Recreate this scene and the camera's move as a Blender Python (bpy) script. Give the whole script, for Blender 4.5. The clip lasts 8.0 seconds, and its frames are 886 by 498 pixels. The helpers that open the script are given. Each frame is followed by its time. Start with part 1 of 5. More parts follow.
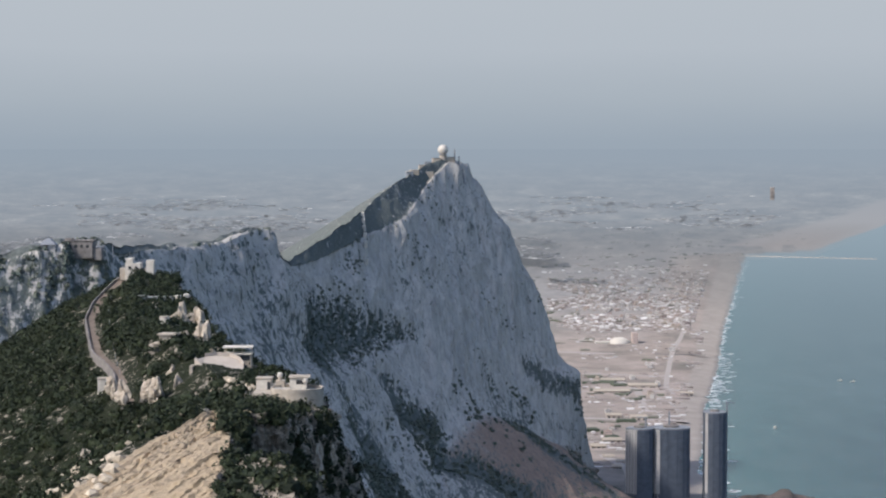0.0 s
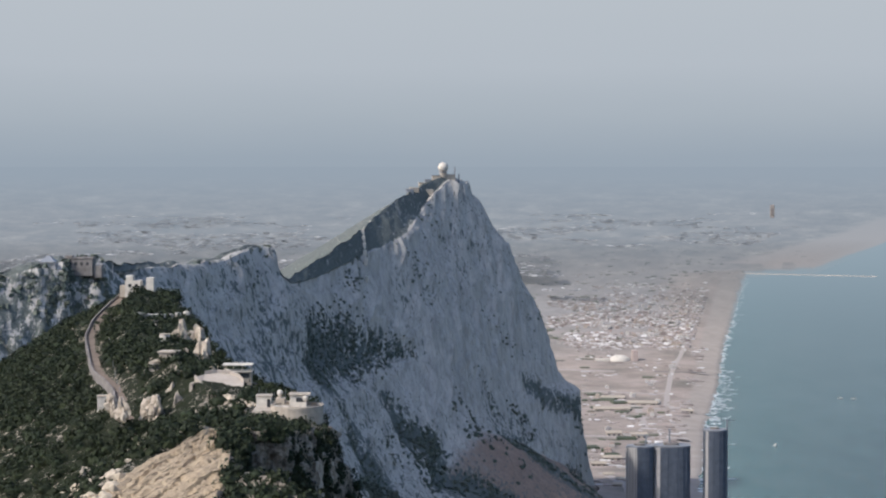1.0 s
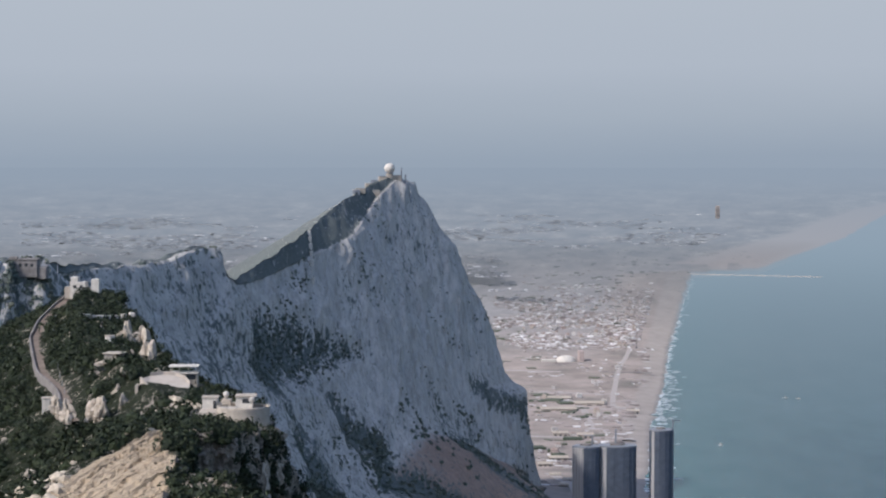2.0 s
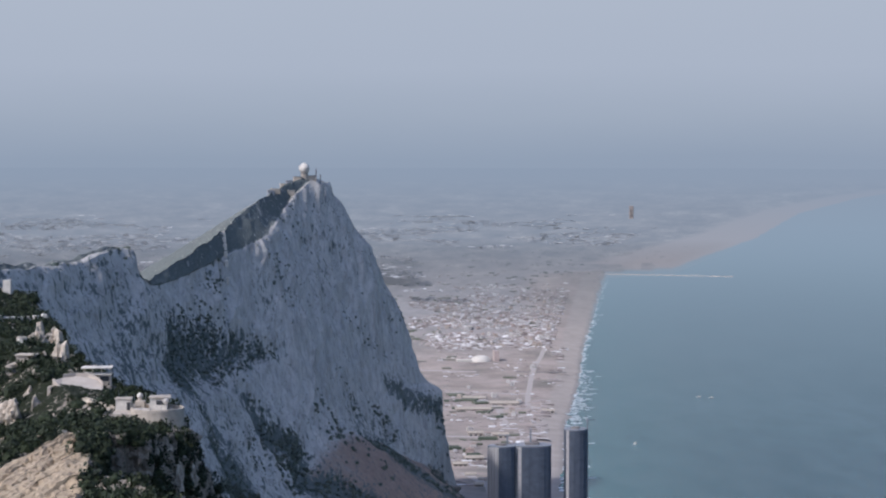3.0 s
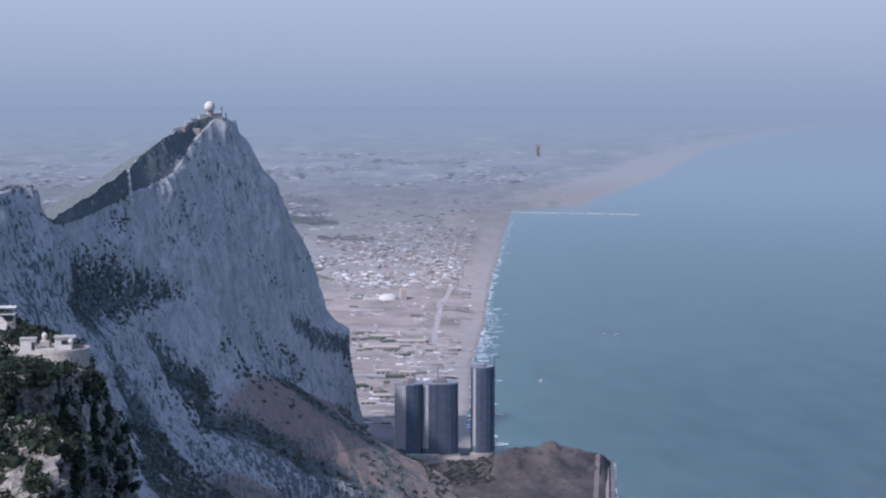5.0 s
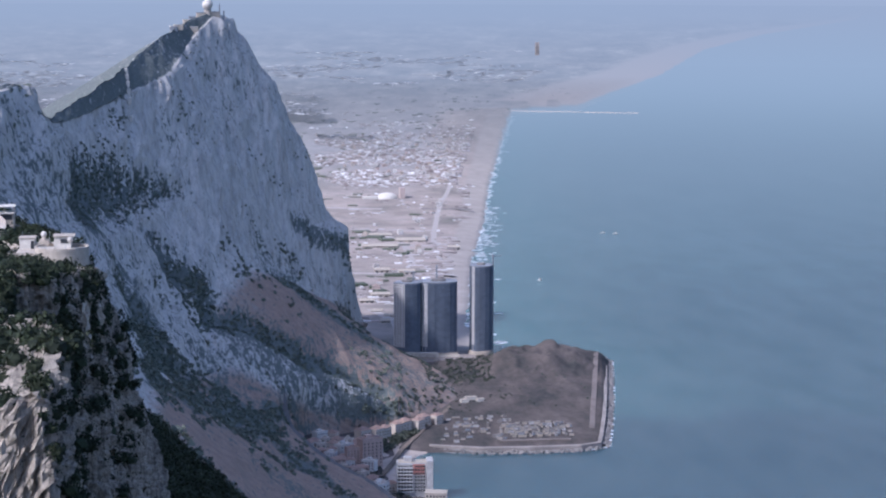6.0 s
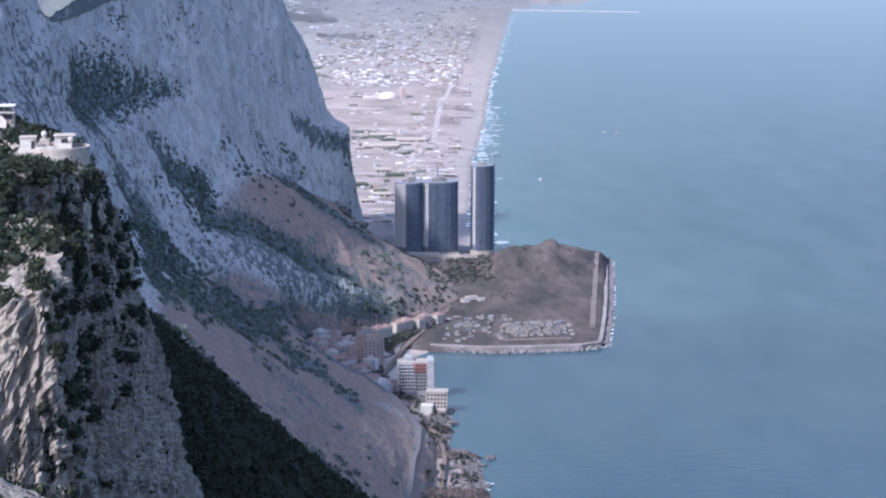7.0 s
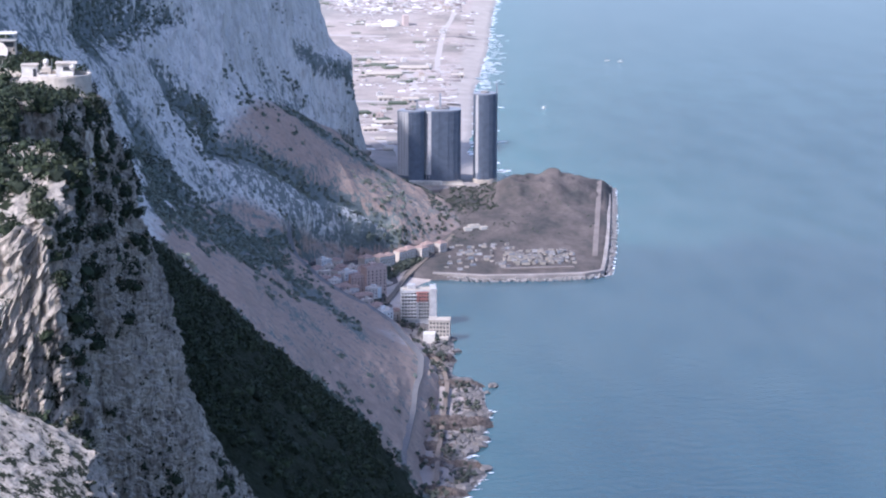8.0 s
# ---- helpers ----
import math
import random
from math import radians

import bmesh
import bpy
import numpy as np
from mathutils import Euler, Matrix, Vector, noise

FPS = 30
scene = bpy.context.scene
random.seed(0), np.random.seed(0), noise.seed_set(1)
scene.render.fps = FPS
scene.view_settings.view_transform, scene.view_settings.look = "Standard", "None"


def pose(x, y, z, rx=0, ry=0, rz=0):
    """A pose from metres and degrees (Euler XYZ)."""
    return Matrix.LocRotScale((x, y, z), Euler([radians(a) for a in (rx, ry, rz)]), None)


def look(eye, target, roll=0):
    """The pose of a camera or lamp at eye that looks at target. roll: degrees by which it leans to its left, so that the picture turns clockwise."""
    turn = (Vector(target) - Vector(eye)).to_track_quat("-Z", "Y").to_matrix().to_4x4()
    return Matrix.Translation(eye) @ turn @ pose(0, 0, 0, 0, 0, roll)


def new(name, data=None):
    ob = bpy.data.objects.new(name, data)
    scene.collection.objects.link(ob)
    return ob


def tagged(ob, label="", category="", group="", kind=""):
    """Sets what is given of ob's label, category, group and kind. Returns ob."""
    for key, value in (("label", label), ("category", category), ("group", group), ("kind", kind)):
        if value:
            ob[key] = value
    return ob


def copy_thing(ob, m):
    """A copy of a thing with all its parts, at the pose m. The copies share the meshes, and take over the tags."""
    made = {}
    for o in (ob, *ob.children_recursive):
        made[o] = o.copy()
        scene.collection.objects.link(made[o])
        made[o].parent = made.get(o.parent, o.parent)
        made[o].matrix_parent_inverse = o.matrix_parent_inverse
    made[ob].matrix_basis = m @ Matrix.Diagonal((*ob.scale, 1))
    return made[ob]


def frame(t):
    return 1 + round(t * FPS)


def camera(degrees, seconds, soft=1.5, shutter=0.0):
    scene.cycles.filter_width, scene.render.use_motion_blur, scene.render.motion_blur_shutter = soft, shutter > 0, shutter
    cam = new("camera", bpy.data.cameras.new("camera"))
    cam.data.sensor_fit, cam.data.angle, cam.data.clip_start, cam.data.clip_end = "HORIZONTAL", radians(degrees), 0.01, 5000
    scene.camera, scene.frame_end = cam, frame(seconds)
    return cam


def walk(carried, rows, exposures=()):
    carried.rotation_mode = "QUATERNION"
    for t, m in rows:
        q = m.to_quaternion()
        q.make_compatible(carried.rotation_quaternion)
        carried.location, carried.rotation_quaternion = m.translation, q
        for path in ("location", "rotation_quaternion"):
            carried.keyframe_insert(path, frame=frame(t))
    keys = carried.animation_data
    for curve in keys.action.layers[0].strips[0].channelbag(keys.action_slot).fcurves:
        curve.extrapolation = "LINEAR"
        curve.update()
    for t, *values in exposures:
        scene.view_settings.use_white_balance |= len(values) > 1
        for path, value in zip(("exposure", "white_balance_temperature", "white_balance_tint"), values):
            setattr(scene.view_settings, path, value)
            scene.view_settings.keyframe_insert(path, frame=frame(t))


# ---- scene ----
# A limestone ridge above a hazy coast, seen from its southern summit. z = 0 is the sea, y runs along the ridge.
EYE = 426.0
cam = camera(25.98, 8.0, 2.15)
# seconds, yaw, pitch, roll
ROWS = [
    (0.0, 0.0, -3.13, 0.0),
    (0.5, -0.008, -2.799, 0.0),
    (1.0, 0.001, -2.608, 0.0),
    (1.2, -0.012, -2.6, 0.0),
    (2.5, -3.046, -2.561, -0.058),
    (3.0, -4.126, -2.57, -0.07),
    (3.5, -5.206, -3.379, -0.079),
    (4.0, -6.013, -3.764, -0.12),
    (4.2, -6.33, -3.77, -0.12),
    (5.3, -6.955, -5.11, -0.12),
    (5.5, -6.964, -5.75, -0.12),
    (6.0, -6.936, -7.421, -0.133),
    (6.5, -6.917, -9.091, -0.145),
    (7.0, -6.904, -10.408, -0.145),
    (7.5, -6.9, -11.526, -0.16),
    (8.0, -6.82, -12.542, -0.166),
]
EXPOSURES = [(0.0, 0.34, 6350, 11), (1.2, 0.33, 6350, 11), (2.5, 0.22, 5930, 14), (3.0, 0.2, 5850, 15), (3.5, 0.2, 5580, 17), (5.5, 0.36, 5400, 20), (6.5, 0.72, 5420, 20), (8.0, 1.18, 5480, 20)]
walk(cam, [(t, pose(0, 0, EYE, 90 + pitch, roll, yaw)) for t, yaw, pitch, roll in ROWS], EXPOSURES)

# ---- light ----
SUN_AZ, SUN_EL = 240.0, 43.0          # compass degrees from +y towards +x, and height
world = bpy.data.worlds.new("sky")
scene.world = world
world.use_nodes = True
wn, wl = world.node_tree.nodes, world.node_tree.links
sky = wn.new("ShaderNodeTexSky")
sky.sky_type, sky.sun_disc = "NISHITA", False
sky.sun_elevation, sky.sun_rotation = radians(SUN_EL), radians(SUN_AZ)
sky.altitude, sky.air_density, sky.dust_density, sky.ozone_density = 0, 1.0, 2.0, 3.0
wl.new(sky.outputs[0], wn["Background"].inputs[0])
wn["Background"].inputs[1].default_value = 0.15
sun = new("sun", bpy.data.lights.new("sun", "SUN"))
sun.data.energy, sun.data.angle, sun.data.color = 3.0, radians(2.0), (1.0, 0.94, 0.86)
sd = Vector((math.sin(radians(SUN_AZ)) * math.cos(radians(SUN_EL)), math.cos(radians(SUN_AZ)) * math.cos(radians(SUN_EL)), math.sin(radians(SUN_EL))))
sun.matrix_world = look(sd * 900 + Vector((0, 0, 426)), (0, 0, 426))

# ---- materials ----
def mat(name, rough=0.85, spec=0.2):
    m = bpy.data.materials.new(name)
    m.use_nodes = True
    b = m.node_tree.nodes["Principled BSDF"]
    b.inputs["Roughness"].default_value, b.inputs["Specular IOR Level"].default_value = rough, spec
    return m, m.node_tree.nodes, m.node_tree.links, b


def coords(n, l, scale):
    tc, mp = n.new("ShaderNodeTexCoord"), n.new("ShaderNodeMapping")
    mp.inputs["Scale"].default_value = scale
    l.new(tc.outputs["Object"], mp.inputs[0])
    return mp.outputs[0]


def noise_node(n, l, scale=(1, 1, 1), size=1.0, detail=4.0, rough=0.6, kind="noise"):
    t = n.new("ShaderNodeTexNoise" if kind == "noise" else "ShaderNodeTexVoronoi")
    l.new(coords(n, l, scale), t.inputs["Vector"])
    t.inputs["Scale"].default_value = size
    if kind == "noise":
        t.inputs["Detail"].default_value, t.inputs["Roughness"].default_value = detail, rough
    return t.outputs[0]


def ramp(n, l, source, stops):
    r = n.new("ShaderNodeValToRGB")
    e = r.color_ramp.elements
    while len(e) < len(stops):
        e.new(0.5)
    for i, (p, c) in enumerate(stops):
        e[i].position = p
        e[i].color = (*c, 1) if len(c) == 3 else c
    l.new(source, r.inputs[0])
    return r.outputs[0]


def grey(v):
    return (v, v, v)


def mix(n, l, fac, a, b, kind="MIX"):
    m = n.new("ShaderNodeMix")
    m.data_type, m.blend_type = "RGBA", kind
    for s, v in ((0, fac), (6, a), (7, b)):
        if isinstance(v, bpy.types.NodeSocket):
            l.new(v, m.inputs[s])
        else:
            m.inputs[s].default_value = v if s == 0 else (*v, 1)
    return m.outputs[2]


def calc(n, l, op, a, b):
    m = n.new("ShaderNodeMath")
    m.operation, m.use_clamp = op, True
    for i, v in enumerate((a, b)):
        if isinstance(v, bpy.types.NodeSocket):
            l.new(v, m.inputs[i])
        else:
            m.inputs[i].default_value = v
    return m.outputs[0]


def total(n, l, *terms):
    """A weighted sum of values and one number, not clamped."""
    out = terms[-1]
    for value, weight in terms[:-1]:
        m = n.new("ShaderNodeMath")
        m.operation = "MULTIPLY_ADD"
        l.new(value, m.inputs[0])
        m.inputs[1].default_value = weight
        if isinstance(out, float):
            m.inputs[2].default_value = out
        else:
            l.new(out, m.inputs[2])
        out = m.outputs[0]
    return out


def bump(n, l, b, height, strength, dist):
    k = n.new("ShaderNodeBump")
    k.inputs["Strength"].default_value, k.inputs["Distance"].default_value = strength, dist
    l.new(height, k.inputs["Height"])
    l.new(k.outputs[0], b.inputs["Normal"])


def attribute(n, name):
    a = n.new("ShaderNodeAttribute")
    a.attribute_name = name
    return a.outputs["Fac"]


def rock_material(name, fine, light, dark, leaf, contrast, along=1.0, tall=1.0, soils=((0.24, 0.155, 0.115), (0.39, 0.275, 0.21))):
    """Limestone with steep streaks, scrub where "veg" says and earth where "soil" says."""
    m, n, l, b = mat(name, 0.9, 0.15)
    streak = noise_node(n, l, (1 / fine, along / fine, 0.28 * along * tall / fine), 0.35, 7, 0.68)
    patch = noise_node(n, l, (1 / fine,) * 3, 0.06, 4, 0.6)
    grain = noise_node(n, l, (1 / fine,) * 3, 1.6, 5, 0.7)
    c = ramp(n, l, streak, [(0.34, dark), (0.47, light), (0.72, tuple(min(1, v * 1.25) for v in light))])
    crev = noise_node(n, l, (1 / fine, along / fine, 0.16 * along * tall / fine), 0.95, 5, 0.72)
    c = mix(n, l, 0.75 * contrast, c, ramp(n, l, crev, [(0.38, grey(0.36)), (0.52, grey(1.0))]), "MULTIPLY")
    c = mix(n, l, 0.55 * contrast, c, ramp(n, l, patch, [(0.35, grey(0.55)), (0.65, (1.0, 0.98, 0.95))]), "MULTIPLY")
    c = mix(n, l, 0.5 * contrast, c, ramp(n, l, grain, [(0.3, grey(0.5)), (0.7, grey(1.0))]), "MULTIPLY")
    bed_n = noise_node(n, l, (1 / fine,) * 3, 0.5, 6, 0.7)
    tan = (light[0] * 0.93, light[1] * 0.84, light[2] * 0.70)
    bed = ramp(n, l, bed_n, [(0.32, tuple(v * 0.5 for v in tan)), (0.46, tan), (0.7, tuple(v * 1.15 for v in tan))])
    turned, tight = n.new("ShaderNodeMapping"), n.new("ShaderNodeMapping")
    turned.inputs["Rotation"].default_value = (0, 0, radians(28.8))
    tight.inputs["Scale"].default_value = (0.75, 0.045, 0.2)
    l.new(n.new("ShaderNodeTexCoord").outputs["Object"], turned.inputs[0])
    l.new(turned.outputs[0], tight.inputs[0])
    joint = n.new("ShaderNodeTexNoise")
    joint.inputs["Scale"].default_value, joint.inputs["Detail"].default_value = 1.0, 3.0
    l.new(tight.outputs[0], joint.inputs["Vector"])
    bed = mix(n, l, 0.9, bed, ramp(n, l, joint.outputs[0], [(0.36, grey(0.28)), (0.42, grey(1.0))]), "MULTIPLY")
    c = mix(n, l, attribute(n, "slab"), c, bed)
    earth_n = noise_node(n, l, (1 / fine,) * 3, 0.25, 5, 0.7)
    earth = ramp(n, l, earth_n, [(0.3, soils[0]), (0.7, soils[1])])
    earth_fac = ramp(n, l, calc(n, l, "ADD", attribute(n, "soil"), calc(n, l, "MULTIPLY", calc(n, l, "SUBTRACT", earth_n, 0.35), 0.6)), [(0.45, grey(0)), (0.75, grey(1))])
    c = mix(n, l, earth_fac, c, earth)
    scrub_n = noise_node(n, l, (1 / fine, max(0.4, along) / fine, max(0.4, along) / fine), 0.5, 5, 0.75)
    scrub = ramp(n, l, noise_node(n, l, (1 / fine,) * 3, 1.2, 3, 0.6), [(0.35, tuple(v * 0.6 for v in leaf)), (0.7, leaf)])
    spots = noise_node(n, l, (1 / fine, along / fine, 0.5 * along / fine), 1.1, 4, 0.7)
    ragged = total(n, l, (attribute(n, "veg"), 1.0), (scrub_n, 3.6), (spots, 2.2), -2.9)
    scrub_fac = ramp(n, l, ragged, [(0.44, grey(0)), (0.58, grey(1))])
    c = mix(n, l, scrub_fac, c, scrub)
    l.new(c, b.inputs["Base Color"])
    h = mix(n, l, 0.5, streak, grain)
    bump(n, l, b, h, 0.9 * contrast, 1.4 * fine)
    return m


NEAR_ROCK = rock_material("near_limestone", 1.0, (0.49, 0.422, 0.345), (0.23, 0.198, 0.17), (0.026, 0.031, 0.016), 1.0, 1.0, 0.6)
# Far rock: scrub lifted and contrast cut, haze put into the base colours.
HAZED_ROCK = rock_material("far_limestone", 2.3, (0.50, 0.465, 0.42), (0.40, 0.375, 0.345), (0.165, 0.18, 0.165), 0.42, 0.3, 1.0, ((0.228, 0.165, 0.13), (0.345, 0.248, 0.195)))


def plain(name, colour, rough=0.8, spec=0.2, vary=0.25, size=1.0):
    m, n, l, b = mat(name, rough, spec)
    a = noise_node(n, l, (1, 1, 1), size, 5, 0.65)
    c = ramp(n, l, a, [(0.3, tuple(v * (1 - vary) for v in colour)), (0.7, tuple(min(1, v * (1 + vary)) for v in colour))])
    l.new(c, b.inputs["Base Color"])
    bump(n, l, b, a, 0.2, 0.1 / size)
    return m


def sea_material():
    m, n, l, b = mat("sea_water", 0.18, 0.5)
    b.inputs["IOR"].default_value = 1.33
    big = noise_node(n, l, (1, 0.35, 1), 0.004, 6, 0.65)
    c = ramp(n, l, big, [(0.3, (0.017, 0.049, 0.068)), (0.7, (0.030, 0.072, 0.090))])
    c = mix(n, l, attribute(n, "shoal"), c, (0.062, 0.145, 0.145))
    l.new(c, b.inputs["Base Color"])
    chop = noise_node(n, l, (1, 1.6, 1), 0.08, 6, 0.65)
    gust = noise_node(n, l, (1, 0.4, 1), 0.014, 5, 0.65)
    bump(n, l, b, total(n, l, (chop, 0.7), (gust, 1.6), 0.0), 0.22, 3.0)
    l.new(ramp(n, l, gust, [(0.35, grey(0.14)), (0.65, grey(0.26))]), b.inputs["Roughness"])
    return m


SEA = sea_material()


def land_material():
    m, n, l, b = mat("dry_coastal_plain", 0.9, 0.1)
    a = noise_node(n, l, (1, 1, 1), 0.006, 6, 0.65)
    c = ramp(n, l, a, [(0.30, (0.17, 0.16, 0.14)), (0.45, (0.30, 0.255, 0.225)), (0.6, (0.40, 0.335, 0.295)), (0.8, (0.26, 0.23, 0.20))])
    a2 = noise_node(n, l, (1, 1, 1), 0.05, 5, 0.7)
    c = mix(n, l, 0.5, c, ramp(n, l, a2, [(0.3, grey(0.6)), (0.7, grey(1.0))]), "MULTIPLY")
    sand = ramp(n, l, noise_node(n, l, (1, 1, 1), 0.03, 4, 0.6), [(0.3, (0.29, 0.255, 0.225)), (0.7, (0.37, 0.325, 0.29))])
    c = mix(n, l, ramp(n, l, attribute(n, "beach"), [(0.4, grey(0)), (0.6, grey(1))]), c, sand)
    # Town ground greyed for distance: haze put into the base colour.
    hazed_streets = ramp(n, l, noise_node(n, l, (1, 1, 1), 0.02, 6, 0.7), [(0.3, (0.24, 0.235, 0.235)), (0.7, (0.37, 0.355, 0.35))])
    c = mix(n, l, attribute(n, "town"), c, hazed_streets)
    l.new(c, b.inputs["Base Color"])
    return m


LAND = land_material()


# ---- geometry helpers ----
def mesh(name, verts, faces, material, smooth=False, **attrs):
    me = bpy.data.meshes.new(name)
    me.from_pydata([tuple(map(float, v)) for v in verts], [], [tuple(map(int, f)) for f in faces])
    me.materials.append(material)
    for key, values in attrs.items():
        me.attributes.new(key, "FLOAT", "POINT").data.foreach_set("value", np.asarray(values, dtype=np.float32))
    if smooth:
        me.polygons.foreach_set("use_smooth", [True] * len(me.polygons))
    me.update()
    return me


def grid_faces(rows, cols):
    i = np.arange(rows - 1)[:, None] * cols + np.arange(cols - 1)[None, :]
    return np.stack([i, i + 1, i + cols + 1, i + cols], -1).reshape(-1, 4)


# The far plain is drawn in towards the eye along its own sight lines past NEAR_D, so that 90 km of coast lie within 5 km.
NEAR_D, DEEP = 3400.0, 1440.0


def shrink(x, y):
    d = np.hypot(x, y)
    return np.where(d > NEAR_D, (NEAR_D + DEEP * (1 - np.exp(-(d - NEAR_D) / DEEP))) / np.maximum(d, 1), 1.0)


def bowl(x, y, z):
    x, y, z = (np.asarray(v, dtype=float) for v in (x, y, z))
    s = shrink(x, y)
    return np.stack(np.broadcast_arrays(x * s, y * s, EYE + (z - EYE) * s), -1)


def line(rows, y):
    """Values of a control line at the distances y."""
    r = np.array(rows, dtype=float)
    return [np.interp(y, r[:, 0], r[:, k]) for k in range(1, r.shape[1])]


# ---- the ridge ----
EDGE = [(-260, 10, 380), (-120, 8, 408), (-20, 7, 420), (2, 6, 421), (14, 2, 414), (60, -14, 392), (120, -20, 366), (190, -24, 330), (215, -20, 331), (240, -18, 336), (258, -18, 340), (266, -22, 342), (276, -37, 338), (288, -38, 343), (291, -26, 367), (302, -24.5, 373), (314, -26, 374), (324, -36, 374), (349, -38, 376.5), (352.5, -29, 376.5), (375, -27, 373.5), (390, -24, 372.0), (404, -24, 372.5), (430, -34, 373), (450, -44, 373),
        (480, -55, 374), (520, -66, 378), (600, -84, 384), (700, -128, 362), (760, -195, 325), (850, -262, 325), (940, -252, 350), (978, -222, 366), (1000, -197, 373), (1030, -184, 372), (1080, -186, 362), (1150, -183, 364),
        (1200, -179, 359), (1300, -171, 355), (1400, -164, 353), (1480, -147, 361), (1520, -138, 358)]
EDGE_NORTH = [(1580, -134, 339), (1650, -130, 325), (1720, -124, 317), (1850, -96, 323), (1950, -73, 332), (2040, -40, 342), (2150, -27, 359), (2230, -15, 383),
              (2300, 6, 404), (2360, 31, 401), (2374, 28, 330), (2388, 24, 110), (2402, 20, 14), (2470, 10, 6)]
CREST = [(-260, -30, 388), (-120, -20, 414), (-20, -2, 422), (2, -2, 422.5), (14, -14, 416), (60, -60, 395), (120, -62, 378), (200, -56, 343), (240, -46, 348), (262, -42, 354), (274, -60, 347), (285, -72, 352), (310, -64, 367), (350, -50, 377), (375, -46, 375), (400, -42, 373.2), (425, -50, 374), (450, -60, 377), (520, -84, 381),
         (600, -95, 386), (700, -138, 366), (760, -206, 330), (850, -276, 332), (940, -264, 356), (978, -231, 369), (1000, -205, 375), (1030, -190, 374), (1150, -189, 366), (1300, -177, 357), (1400, -170, 355), (1480, -153, 363), (1520, -144, 360)]
CREST_NORTH = [(1580, -140, 341), (1650, -136, 328), (1720, -132, 326), (1950, -85, 357), (2120, -53, 383), (2230, -27, 399), (2300, 0, 408), (2360, 24, 402), (2374, 20, 332), (2388, 15, 112), (2402, 10, 15), (2470, 0, 7)]
FOOT = [(-260, 40, 300), (2, 30, 330), (60, 20, 310), (120, 14, 290), (200, 4, 285), (238, 12, 285), (258, 12, 285), (268, 2, 285), (276, -22, 285), (288, -34, 286), (291, -20, 288), (302, -17, 290), (314, -20, 290), (326, -32, 290), (349, -33, 292), (353, -19, 285), (372, -3, 268), (400, 8, 258), (450, 10, 250), (520, -2, 280), (600, -14, 285), (650, -17, 277), (700, -20, 268),
        (750, -19, 257), (820, -32, 224), (900, -46, 196), (1000, -58, 178), (1200, -45, 180), (1350, -38, 164), (1500, -36, 138)]
FOOT_NORTH = [(1620, -10, 105), (1700, 2, 90), (1780, -4, 123), (1850, 2, 150), (1950, 31, 158), (2080, 75, 127), (2200, 125, 82), (2340, 192, 28), (2386, 186, 10), (2404, 150, 6), (2470, 100, 4)]
TALUS = [(-260, 130, 150), (60, 120, 150), (360, 60, 180), (450, 60, 205), (600, 48, 221), (650, 53, 211), (700, 56, 197), (750, 60, 182), (820, 62, 146), (900, 62, 108), (1000, 50, 96), (1200, 44, 92), (1350, 52, 86), (1500, 58, 52), (1620, 62, 46),
         (1700, 52, 60), (1780, 66, 62), (1850, 90, 68), (1950, 140, 66), (2080, 175, 50), (2200, 184, 34), (2340, 186, 12), (2470, 168, 4)]
TOE = [(-260, 300, 2), (60, 300, 2), (600, 200, 6), (750, 168, 8), (900, 128, 10), (1000, 110, 11), (1120, 119, 11), (1218, 125, 12), (1328, 146, 11), (1400, 158, 11), (1450, 166, 11), (1509, 160, 12), (1547, 153, 14), (1583, 142, 15), (1677, 103, 14),
       (1774, 66, 19), (1830, 110, 18), (1850, 146, 15), (1900, 214, 8), (1980, 258, 5), (2100, 262, 5), (2200, 238, 5), (2280, 206, 4), (2360, 190, 2), (2470, 172, 1)]


# shares of the way from cliff edge to foot, across and down, at two heights
BULGE = [(60, 0.35, 0.33, 0.7, 0.66), (300, 0.25, 0.33, 0.5, 0.66), (460, 0.30, 0.33, 0.55, 0.66), (1900, 0.30, 0.33, 0.62, 0.66), (2150, 0.36, 0.34, 0.68, 0.66), (2340, 0.52, 0.37, 0.79, 0.66), (2470, 0.52, 0.37, 0.79, 0.66)]


# lines of scrub and of bare crag on the mountain: x, y, z and half width
HOLLOW = [(-105, 1540, 262, 15), (-100, 1640, 262, 22), (-96, 1720, 266, 24), (-82, 1775, 250, 25), (-62, 1860, 244, 17), (-35, 1930, 236, 7)]
